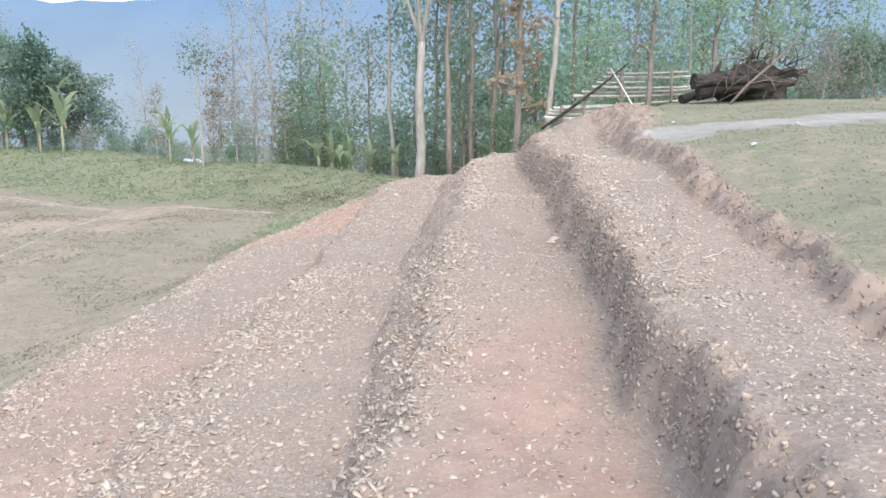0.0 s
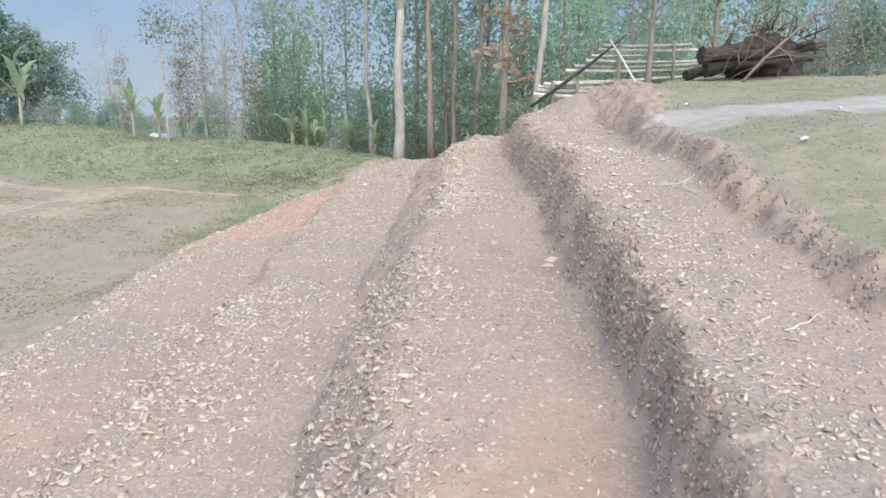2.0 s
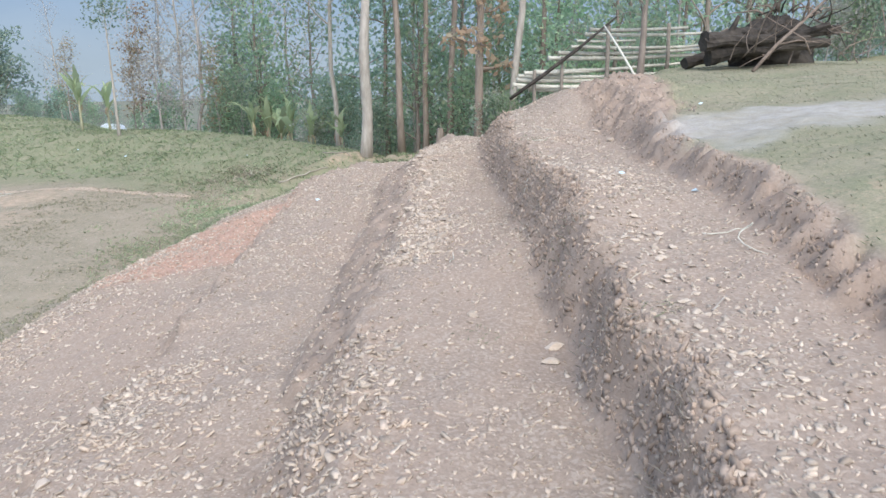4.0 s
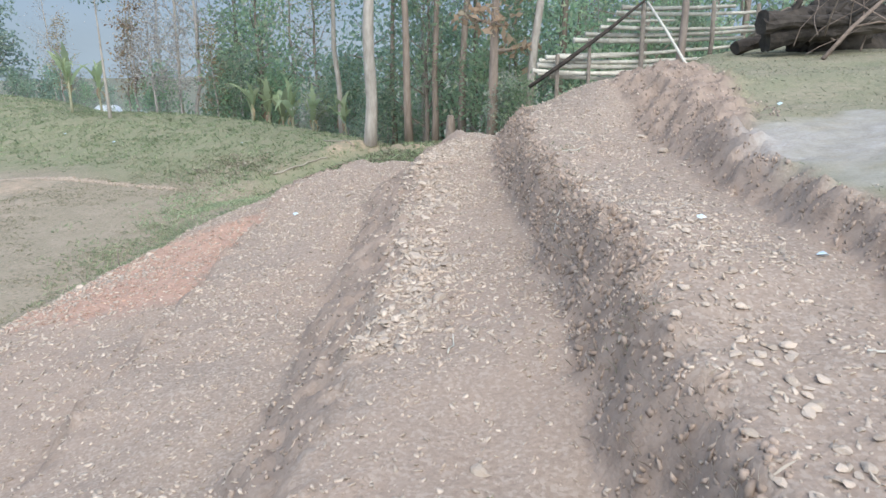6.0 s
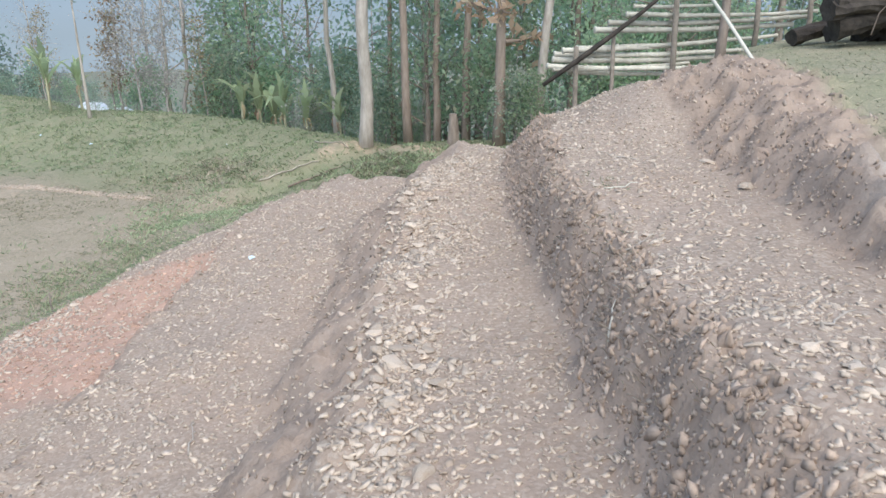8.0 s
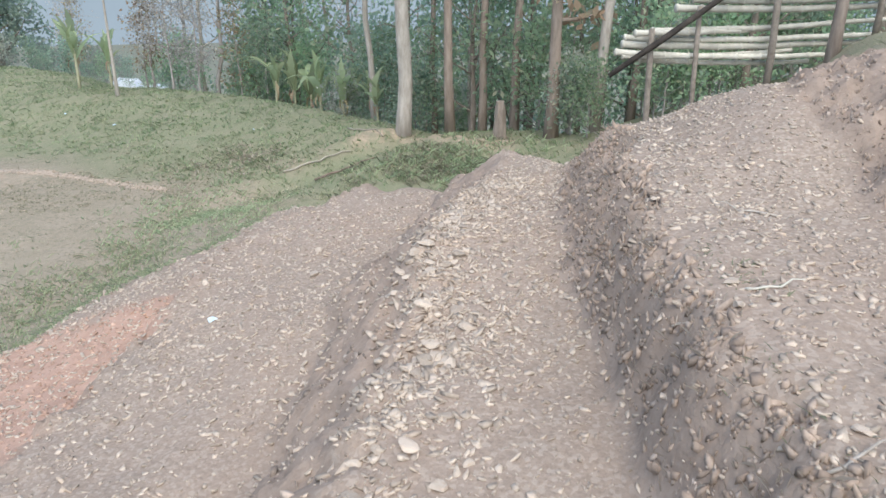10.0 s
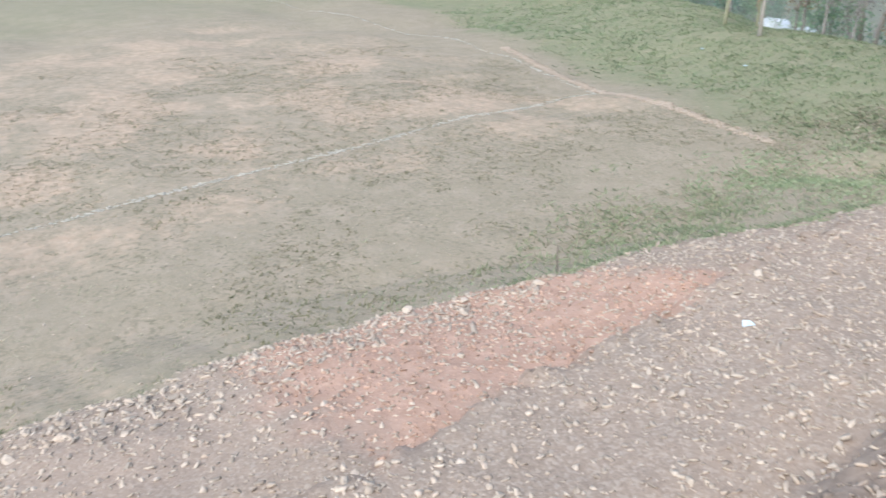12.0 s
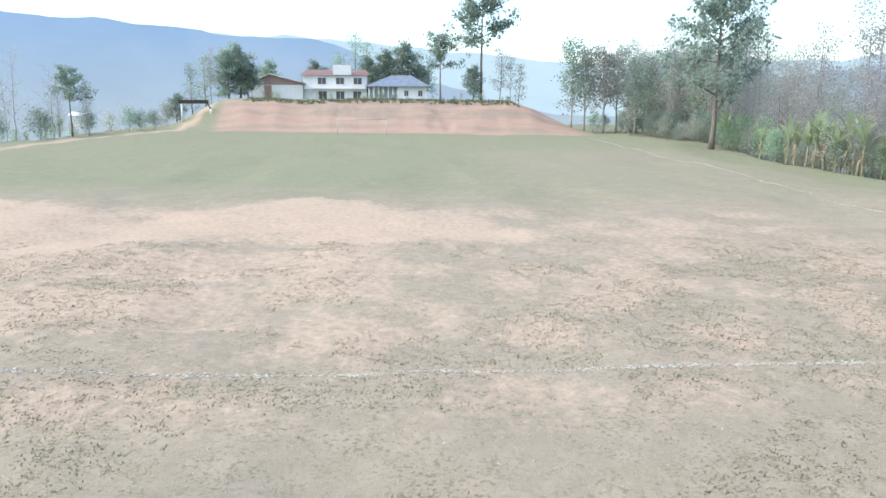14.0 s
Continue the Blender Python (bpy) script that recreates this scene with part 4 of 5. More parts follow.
for k in range(30):
    x = trng.uniform(-30, 3)
    yc = float(np.interp(x, CREST_X, CREST_Y))
    put("shrub", x, yc + trng.uniform(1.2, 5), trng.uniform(0.5, 0.95))
for k in range(34):
    x = trng.uniform(3, 17)
    put("shrub", x, float(np.interp(x, CREST_X, CREST_Y)) + trng.uniform(-1.5, 3), trng.uniform(0.6, 1.0))

FAR_WOODS = []


def put_far(kind, x, y, size=1.0):
    """A tree of the distant wood, gathered into one mesh with its neighbours."""
    m = pose(x, y, gz(x, y), 0, 0, trng.uniform(0, 360)) @ Matrix.Scale(size * trng.uniform(0.88, 1.12), 4)
    FAR_WOODS.extend((me, m) for me in trng.choice(SETS[kind]) if me)


def join_meshes(name, items):
    mats, co, loops, starts, slots = [], [], [], [], []
    nv = nl = 0
    for me, m in items:
        c = np.empty(len(me.vertices) * 3, np.float32)
        me.vertices.foreach_get("co", c)
        a = np.array(m)
        co.append(c.reshape(-1, 3) @ a[:3, :3].T + a[:3, 3])
        li, ls = np.empty(len(me.loops), np.int32), np.empty(len(me.polygons), np.int32)
        me.loops.foreach_get("vertex_index", li)
        me.polygons.foreach_get("loop_start", ls)
        loops.append(li + nv)
        starts.append(ls + nl)
        if me.materials[0] not in mats:
            mats.append(me.materials[0])
        slots.append(np.full(len(ls), mats.index(me.materials[0]), np.int32))
        nv, nl = nv + len(me.vertices), nl + len(me.loops)
    out = bpy.data.meshes.new(name)
    out.vertices.add(nv)
    out.vertices.foreach_set("co", np.concatenate(co).astype(np.float32).ravel())
    out.loops.add(nl)
    out.loops.foreach_set("vertex_index", np.concatenate(loops))
    out.polygons.add(sum(len(q) for q in starts))
    out.polygons.foreach_set("loop_start", np.concatenate(starts))
    for me in mats:
        out.materials.append(me)
    out.polygons.foreach_set("material_index", np.concatenate(slots))
    out.update(calc_edges=True)
    return out


# along the far side of the pitch
big = tree_meshes(650, 20.5, 0.36, 0.22, 7.0, 20, 20, 0.6, M_BARK, M_LEAF_FAR, 5, 0.02, 0.35, 0.6)
plant_tree("tree", big, -90, 50.5, 30, 1, "tall dark tree with layered spreading crown beside the pitch", "woodland trees")
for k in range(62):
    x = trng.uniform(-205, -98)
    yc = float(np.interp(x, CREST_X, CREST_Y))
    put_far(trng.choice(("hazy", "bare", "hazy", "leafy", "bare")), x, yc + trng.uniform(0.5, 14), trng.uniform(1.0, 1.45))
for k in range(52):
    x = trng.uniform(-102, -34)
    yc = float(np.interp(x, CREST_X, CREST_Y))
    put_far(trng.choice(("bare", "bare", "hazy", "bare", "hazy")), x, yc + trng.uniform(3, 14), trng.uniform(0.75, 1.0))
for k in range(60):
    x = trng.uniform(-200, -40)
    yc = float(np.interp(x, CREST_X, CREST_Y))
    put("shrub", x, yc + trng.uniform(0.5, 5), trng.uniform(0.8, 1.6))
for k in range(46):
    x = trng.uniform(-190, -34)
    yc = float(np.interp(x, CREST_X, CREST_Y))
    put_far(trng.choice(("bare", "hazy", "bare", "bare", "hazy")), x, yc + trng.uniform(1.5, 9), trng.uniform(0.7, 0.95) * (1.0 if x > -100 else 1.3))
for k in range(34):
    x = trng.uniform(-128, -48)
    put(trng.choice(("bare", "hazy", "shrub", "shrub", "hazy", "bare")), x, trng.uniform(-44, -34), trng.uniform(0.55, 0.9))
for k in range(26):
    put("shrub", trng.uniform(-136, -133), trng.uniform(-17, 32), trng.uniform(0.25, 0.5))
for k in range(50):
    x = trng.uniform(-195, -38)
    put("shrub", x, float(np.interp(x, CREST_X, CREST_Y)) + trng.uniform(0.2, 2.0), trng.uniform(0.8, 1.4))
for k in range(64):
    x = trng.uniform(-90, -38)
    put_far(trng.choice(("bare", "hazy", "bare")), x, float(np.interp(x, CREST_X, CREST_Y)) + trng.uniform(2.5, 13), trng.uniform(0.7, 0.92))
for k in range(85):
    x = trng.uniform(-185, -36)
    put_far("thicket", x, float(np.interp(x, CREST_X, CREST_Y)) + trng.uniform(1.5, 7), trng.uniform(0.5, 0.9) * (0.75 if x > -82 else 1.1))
# round the school
put("tall", -152, 20.3, 0.75)
put("tall", -154, 28.8, 1.08)
put("airy", -153, 27.0, 1.0)
put("dry", -152, 32.5, 1.4)
put("hazy", -152, 34.6, 0.8)
put("dry", -153, 36.5, 1.1)
for x, y, s in ((-166, 9.5, 1.3), (-167, 13.6, 1.45), (-168, 17.2, 1.15), (-163, -5.5, 1.15), (-160, -15.5, 0.95), (-165, 6.0, 1.1)):
    put("airy", x, y, s)
for x, y, s in ((-166, -1, 1.25), (-165, 2.5, 1.3), (-166, 5, 1.1)):
    put("leafy", x, y, s)
for x, y, kind, s in ((-137, -25.5, "leafy", 1.0), (-139, -22.5, "hazy", 0.8), (-142, -20.0, "airy", 1.25), (-144, -18.2, "airy", 1.2), (-141, -24.0, "leafy", 1.05), (-136, -28.0, "airy", 0.7), (-143, -16.5, "airy", 0.8)):
    put(kind, x, y, s)
for x, y, kind, s in ((-105, -33.4, "tall", 0.56), (-104, -35.5, "bare", 0.8), (-106, -31.6, "hazy", 0.45), (-106, -27.9 - 3.6, "bare", 0.7), (-122, -31.6, "thicket", 0.8), (-124, -30.5, "thicket", 0.7), (-95, -36, "bare", 0.85), (-93, -38, "bare", 0.9), (-90, -36.5, "hazy", 0.6), (-98, -34.5, "thicket", 0.8), (-110, -33.5, "thicket", 0.7), (-116, -32.5, "thicket", 0.6), (-88, -35, "thicket", 0.8), (-128, -29.6, "thicket", 0.7), (-132, -28.5, "thicket", 0.7)):
    put(kind, x, y, s)
for x, y, s in ((-132, 42.6, 1.0), (-135, 45.8, 1.05), (-130, 47.8, 0.95), (-134, 51.5, 1.05), (-128, 53, 0.95), (-136, 56, 1.05), (-124, 54.5, 0.9)):
    put("grove", x, y, s)
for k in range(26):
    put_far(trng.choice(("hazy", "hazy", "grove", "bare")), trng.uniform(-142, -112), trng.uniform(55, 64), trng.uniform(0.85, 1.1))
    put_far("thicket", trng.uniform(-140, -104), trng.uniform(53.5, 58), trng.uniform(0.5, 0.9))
for x, y in ((-126, 45), (-133, 49), (-122, 50), (-128, 56)):
    put("shrub", x, y, 1.3)


tagged(new("far_woods", join_meshes("far_woods", FAR_WOODS)), "grey dry-season wood of thin trees and thickets below the pitch", "woods", kind="stuff")


# ---- banana plants ----
def banana_leaf(seed, length, width, material, torn=0.25, sag=0.6):
    rng = np.random.RandomState(seed)
    n = 12
    v, f = [], []
    for i in range(n + 1):
        s = i / n
        w = width * max(0.04, math.sin(math.pi * min(1, (0.06 + 0.94 * s)) ** 0.8)) * (1 - torn * rng.uniform())
        x, z = length * (s - 0.2 * s * s), length * (0.75 * s - sag * s * s)
        for o, dz in ((-1, 0.22), (0, 0), (1, 0.22)):
            v.append((x, o * w, z + dz * w * (0.6 + 0.6 * rng.uniform())))
    for i in range(n):
        for k in (0, 1):
            a = i * 3 + k
            f.append((a, a + 1, a + 4, a + 3))
    return build_mesh("leaf", v, f, material, True)


B_LEAVES = [banana_leaf(i, 2.0 + 0.3 * i, 0.2, M_BANANA, 0.4, 0.4 + 0.22 * i) for i in range(3)]
B_DRY = [banana_leaf(10 + i, 1.1, 0.09, M_BANANA_DRY, 0.7, 0.9) for i in range(2)]
B_STEM = Geo().tube([(0, 0, -0.3), (0.02, 0, 0.5), (0.05, 0.02, 1.2), (0.05, 0.03, 2.0)], [0.085, 0.075, 0.06, 0.035], 10).mesh("stem", M_BANANA_STEM)


def banana(x, y, size, seed, dry_leaves=3, green=9):
    rng = random.Random(seed)
    ob = thing("banana_plant", (x, y, gz(x, y)), "banana plant with broad torn green leaves and dry hanging ones", "banana plant", "banana plants", rng.uniform(0, 360), size)
    child("stem", B_STEM, ob)
    for k in range(green):
        up = rng.uniform(-80, -15)
        child("leaf", rng.choice(B_LEAVES), ob, m=pose(0.05, 0.03, rng.uniform(1.2, 1.9), 0, up, k * 137 + rng.uniform(-20, 20)) @ Matrix.Scale(rng.uniform(0.75, 1.25), 4))
    for k in range(dry_leaves):
        child("dry_leaf", rng.choice(B_DRY), ob, "brown withered leaf", m=pose(0.04, 0.03, 1.7 - 0.15 * k, 0, rng.uniform(60, 85), k * 120 + rng.uniform(-40, 40)))


BANANAS = [(-22.6, 45.2, 1.1), (-24.2, 45.6, 0.8), (-27, 47, 0.9), (-28.8, 48, 1.0), (-13.9, 38.8, 0.75), (-12.8, 39.2, 0.6), (-6.1, 38.2, 0.95), (-5.2, 37.4, 0.9), (-4.2, 37.0, 1.0), (-3.2, 36.0, 0.85), (-2.0, 34.4, 0.8), (-1.7, 33.2, 0.6), (-4.9, 39, 1.1), (-3.4, 38, 1.1)]
BANANAS += [(-50.5, 46.9, 1.2), (-52.5, 47.5, 1.0), (-55.2, 47.3, 1.35), (-56.8, 47.6, 1.3), (-58.3, 47.8, 1.1), (-60.5, 48.2, 1.0), (-66.5, 48.4, 1.2), (-69.5, 49.2, 1.2), (-47, 47, 1.1), (-44, 47.4, 1.2), (-40, 48, 1.1), (-36, 48.6, 1.1), (-94, 54.5, 1.2), (-97, 55.5, 1.3), (-92, 54.6, 1.1), (-57.5, 46.9, 1.0), (-59.4, 47.0, 1.25), (-61.6, 47.4, 1.3), (-63.2, 47.6, 1.15), (-53.8, 46.8, 1.2), (-75, 49.4, 1.0), (-100, 56.2, 1.0)]
for i, (x, y, s) in enumerate(BANANAS):
    banana(x, y, s * (1.12 if i > 13 else 0.82 if i > 5 else 1.1), i, 6 if i > 13 else 2, 7 if i > 13 else 8)

# pale sheets and dark cover glimpsed below the bank
for x, y, w in ((-8.4, 43.4, 0.6), (-13.4, 44.9, 0.7), (-14.9, 45.2, 0.8)):
    v, f = [], []
    for j in range(9):
        for i in range(13):
            px, py = (i / 12 - 0.5) * 2 * w, (j / 8 - 0.5) * 1.4
            hh = 0.98 * math.exp(-(px / (w * 0.95)) ** 6) * math.exp(-(py / 0.62) ** 6) + 0.22 * float(fbm(px * 3 + x, py * 3, 5)) - 0.1
            v.append((px, py, hh))
    for j in range(8):
        for i in range(12):
            a = j * 13 + i
            f.append((a, a + 1, a + 14, a + 13))
    sheet = tagged(new("plastic_sheet", build_mesh("plastic_sheet", v, f, M_TARP, True)), "crumpled white plastic sheet over a heap below the bank", "plastic sheet", "white sheets")
    sheet.matrix_basis = pose(x, y, gz(x, y) - 0.3)


# ---- bamboo fence ----
def bamboo(a, b, r, name, parent, material=None, seed=0):
    a, b = Vector(a), Vector(b)
    rng = random.Random(seed)
    ln = (b - a).length
    n = max(3, int(ln / 0.34))
    pts, rad = [], []
    sag = Vector((0, 0, -0.012 * ln))
    for i in range(n + 1):
        s = i / n
        p = a.lerp(b, s) + sag * math.sin(math.pi * s) + Vector((0, rng.uniform(-1, 1) * 0.008, rng.uniform(-1, 1) * 0.008))
        d = (b - a) * (0.02 / ln)
        for off, k in ((-1, 1.0), (-0.4, 1.22), (0.4, 1.22), (1, 1.0)):
            pts.append(p + d * off)
            rad.append(r * k * (1 - 0.25 * s))
    return child(name, Geo().tube(pts, rad, 8).mesh(name, material or M_BAMBOO), parent)


fence = thing("bamboo_fence", (0.13, 0, 0.04), "weathered bamboo rail fence with stacked poles and crooked posts", "fence")
RAILS = [(2.9, 0.62, 6.0, 0.60, 0.045), (3.0, 0.72, 6.4, 0.78, 0.05), (3.05, 0.80, 6.6, 0.90, 0.045), (3.15, 0.88, 6.1, 1.05, 0.045), (3.4, 0.92, 6.9, 1.12, 0.04), (3.3, 0.50, 5.7, 0.50, 0.04), (3.0, 0.56, 5.4, 0.66, 0.035),
         (3.7, 1.22, 7.2, 1.31, 0.05), (3.95, 1.32, 7.4, 1.44, 0.045), (4.2, 1.47, 7.6, 1.52, 0.04), (4.35, 1.60, 5.7, 1.62, 0.03), (4.55, 1.74, 7.5, 1.80, 0.04), (4.6, 1.84, 6.9, 1.90, 0.045)]
for i, (x0, z0, x1, z1, r) in enumerate(RAILS):
    bamboo((x0, 21.0 + 0.09 * (i % 3) - 0.1, z0), (x1, 21.1 + 0.1 * (i % 2), z1), r * 1.05, "rail", fence, seed=i)
for x, top, r in ((3.38, 0.95, 0.045), (4.0, 1.25, 0.038), (5.02, 1.95, 0.05), (6.4, 2.0, 0.045), (7.3, 1.95, 0.045)):
    b = gz(x, 20.9) - 0.3
    child("post", Geo().tube([(x, 20.85, b), (x + 0.03, 20.87, (b + top) / 2), (x - 0.02, 20.85, top)], [r * 1.1, r, r * 0.9], 8).mesh("post", M_POST), fence, "rough grey wooden post")
child("brace", Geo().tube([(2.8, 20.75, 0.32), (3.5, 20.74, 0.82), (4.3, 20.75, 1.42), (5.15, 20.78, 2.12)], [0.038, 0.04, 0.034, 0.022], 7, True, 0.2, 3).mesh("brace", M_LOG), fence, "dark crooked diagonal branch")

lean = thing("leaning_pole", (3.95, 15.2, gz(3.95, 15.2)), "pale peeled pole stuck leaning in the bank top", "pole")
child("shaft", Geo().tube([(0.05, -0.15, -0.12), (0.0, 0.0, 0.02), (-0.13, 0.4, 0.38), (-0.28, 0.82, 1.9 - gz(3.95, 15.2))], [0.019, 0.019, 0.018, 0.015], 9).mesh("shaft", M_PEELED), lean)

# ---- uprooted trunks and branches on the upper ground ----
lrng = np.random.RandomState(31)
for k in range(8):
    ax, ay = lrng.uniform(5.75, 7.2), lrng.uniform(17.8, 18.9)
    ln, yaw, up = lrng.uniform(1.3, 2.6), lrng.uniform(-0.2, 0.35), lrng.uniform(0.08, 0.36)
    r, lift = lrng.uniform(0.1, 0.19), 0.12 + 0.085 * k * lrng.uniform(0.4, 1.0)
    d = Vector((math.cos(yaw), math.sin(yaw), up)).normalized()
    pts, p = [], Vector((0, 0, lift))
    for i in range(15):
        pts.append(p.copy())
        d = (d + Vector(lrng.normal(scale=0.05, size=3))).normalized()
        p = p + d * ln / 14
    log = thing("fallen_log", (ax, ay, gz(ax, ay)), "blackened fallen log lying in an uprooted heap", "log", "fallen logs in the heap")
    child("trunk", Geo().tube(pts, [r * (1 - 0.035 * i) * lrng.uniform(0.9, 1.12) for i in range(15)], 13, True, 0.2, k).mesh("trunk", M_LOG, False), log)
    for i in range(2):
        q = pts[4 + 5 * i]
        tip = q + Vector(lrng.normal(scale=0.22, size=3)) + Vector((0, 0, 0.22))
        child("branch_stub", Geo().tube([q, q.lerp(tip, 0.5) + Vector((0.03, 0.02, 0)), tip], [r * 0.4, r * 0.3, r * 0.18], 7, True, 0.15, k).mesh("branch_stub", M_LOG), log)
heap = thing("root_plate", (7.9, 18.9, gz(7.9, 18.9)), "dark earth-clotted root plate of an uprooted tree", "tree stump")
v, f = [], []
for j in range(26):
    for i in range(60):
        th, ph = math.pi * j / 25, 2 * math.pi * i / 60
        cx, cy = math.cos(ph), math.sin(ph)
        k = 0.55 + 0.7 * float(fbm(cx * 2.2 + 5, j * 0.3 + cy * 2.2, 71)) + 0.35 * (float(fbm(cx * 7 + 9, j * 0.9 + cy * 7, 75)) - 0.5)
        v.append((0.95 * k * math.sin(th) * cx, 0.5 * k * math.sin(th) * cy, 0.3 + 0.62 * k * math.cos(th)))
for j in range(25):
    for i in range(60):
        a, b = j * 60 + i, j * 60 + (i + 1) % 60
        f.append((a, b, b + 60, a + 60))
child("earth_clump", build_mesh("earth_clump", v, f, M_LOG, True), heap)
rrng = np.random.RandomState(77)
for k in range(28):
    a = rrng.uniform(0, 2 * math.pi)
    p = Vector((1.0 * math.cos(a), -0.35, 0.5 + 0.5 * abs(math.sin(a))))
    d = Vector((math.cos(a), rrng.uniform(-0.6, -0.1), abs(math.sin(a)) * 0.8)).normalized()
    pts = [p]
    for s in range(4):
        d = (d + Vector(rrng.normal(scale=0.55, size=3))).normalized()
        pts.append(pts[-1] + d * rrng.uniform(0.12, 0.26))
    child("root", Geo().tube(pts, [0.022, 0.018, 0.013, 0.009, 0.004], 6).mesh("root", M_ROOT if k % 3 else M_LOG), heap)
tangle = thing("fallen_branch", (8.2, 17.2, gz(8.2, 17.2)), "tangle of bare weathered branches leaning on the log heap", "branch")
for k in range(24):
    p = Vector((rrng.uniform(-1.8, 2.2), rrng.uniform(-0.3, 0.9), rrng.uniform(-0.05, 0.25)))
    d = Vector((rrng.uniform(-0.7, 0.9), rrng.uniform(-0.2, 0.5), rrng.uniform(0.2, 1.0))).normalized()
    pts = [p]
    for s in range(5):
        d = (d + Vector(rrng.normal(scale=0.28, size=3))).normalized()
        pts.append(pts[-1] + d * rrng.uniform(0.2, 0.42))
    r = rrng.uniform(0.006, 0.018)
    child("twig", Geo().tube(pts, [r, r * 0.85, r * 0.7, r * 0.55, r * 0.4, r * 0.2], 6).mesh("twig", M_ROOT), tangle)
prop = thing("fallen_branch", (6.9, 16.9, gz(6.9, 16.9)), "long pale bare branch propped against the log heap", "branch")
child("stem", Geo().tube([(-0.25, 0, 0.0), (0.2, 0.15, 0.45), (0.7, 0.3, 0.85), (1.25, 0.5, 1.3), (1.6, 0.7, 1.75)], [0.034, 0.031, 0.028, 0.022, 0.014], 8).mesh("stem", M_ROOT), prop)
for q, e in (((0.7, 0.3, 0.85), (0.75, 0.1, 1.6)), ((1.25, 0.5, 1.3), (2.0, 0.5, 1.4)), ((0.2, 0.15, 0.45), (0.9, 0.0, 0.5))):
    child("twig", Geo().tube([q, Vector(q).lerp(Vector(e), 0.5) + Vector((0.03, 0.05, 0.06)), e], [0.018, 0.014, 0.007], 6).mesh("twig", M_ROOT), prop)


# ---- loose stones ----
def chips(rng, x, y, z, size, flat=0.42, tilt=0.35, normal_z=None):
    """(n) flat angular stone chips: 10-cornered irregular slabs."""
    n = len(x)
    ang = np.linspace(0, 2 * np.pi, 6)[:-1][None, :] + rng.uniform(-0.45, 0.45, (n, 5))
    rad = rng.uniform(0.45, 1.25, (n, 5))
    el = rng.uniform(0.3, 0.8, (n, 1))
    px, py = np.cos(ang) * rad, np.sin(ang) * rad * el
    h = flat * rng.uniform(0.5, 1.2, (n, 1))
    low = np.stack([px, py, np.repeat(-h, 5, 1)], -1)
    up = np.stack([px * 0.93 + rng.uniform(-0.06, 0.06, (n, 5)), py * 0.93, h + rng.uniform(-0.15, 0.15, (n, 5))], -1)
    p = np.concatenate([low, up], 1) * size[:, None, None]
    yaw = rng.uniform(0, 2 * np.pi, n)
    c, s = np.cos(yaw)[:, None], np.sin(yaw)[:, None]
    p = np.stack([p[..., 0] * c - p[..., 1] * s, p[..., 0] * s + p[..., 1] * c, p[..., 2]], -1)
    tx, ty = rng.normal(scale=tilt, size=n)[:, None], rng.normal(scale=tilt, size=n)[:, None]
    p = np.stack([p[..., 0], p[..., 1], p[..., 2] + p[..., 0] * tx + p[..., 1] * ty], -1)
    p += np.stack([x, y, z], -1)[:, None, :]
    return p


CHIP_FACES = [(5, 6, 7, 8, 9), (4, 3, 2, 1, 0)] + [(k, (k + 1) % 5, 5 + (k + 1) % 5, 5 + k) for k in range(5)]


def chips_mesh(name, p, material):
    n = len(p)
    me = bpy.data.meshes.new(name)
    me.vertices.add(n * 10)
    me.vertices.foreach_set("co", p.astype(np.float32).ravel())
    loops = np.concatenate([np.array(f) for f in CHIP_FACES])
    sizes = np.array([len(f) for f in CHIP_FACES])
    starts = np.concatenate([[0], np.cumsum(sizes)[:-1]])
    allv = (np.arange(n)[:, None] * 10 + loops[None, :]).ravel()
    me.loops.add(len(allv))
    me.loops.foreach_set("vertex_index", allv.astype(np.int32))
    me.polygons.add(n * len(sizes))
    me.polygons.foreach_set("loop_start", (np.arange(n)[:, None] * len(loops) + starts[None, :]).ravel().astype(np.int32))
    me.update(calc_edges=True)
    me.materials.append(material)
    return me


def edge(y, xs, seed):
    return along(np.asarray(y, float), xs, seed)


srng = np.random.RandomState(11)


def gravel(name, n, sampler, small, big, label, material=None, flat=0.22, tilt=0.36):
    x, y = sampler(n)
    lie = 0.65 * fbm(x * 1.1, y * 0.9, 131) + 0.35 * fbm(x * 4.5, y * 3.5, 137)
    k = srng.uniform(size=len(x)) < 0.42 + 1.5 * smooth((lie - 0.34) / 0.26)
    x, y = x[k], y[k]
    size = small * (big / small) ** (srng.uniform(size=len(x)) ** 1.2)
    z = grid_z(x, y) + size * 0.08
    return tagged(new(name, chips_mesh(name, chips(srng, x, y, z, size, flat, tilt), material or M_STONE)), label, "gravel", kind="stuff")


def band(a, sa, b, sb, y0, y1, power=1.0, left=0.0, right=0.0):
    def sampler(n):
        y = srng.uniform(0, 1, n) ** power * (y1 - y0) + y0
        u = srng.uniform(0, 1, n)
        xa, xb = edge(y, a, sa) + left, edge(y, b, sb) + right
        return xa + (xb - xa) * u, y
    return sampler


def lip(e, s, y0, y1, spread, shift=0.0):
    def sampler(n):
        y = srng.uniform(y0, y1, n)
        return edge(y, e, s) + shift + srng.normal(scale=spread, size=n), y
    return sampler


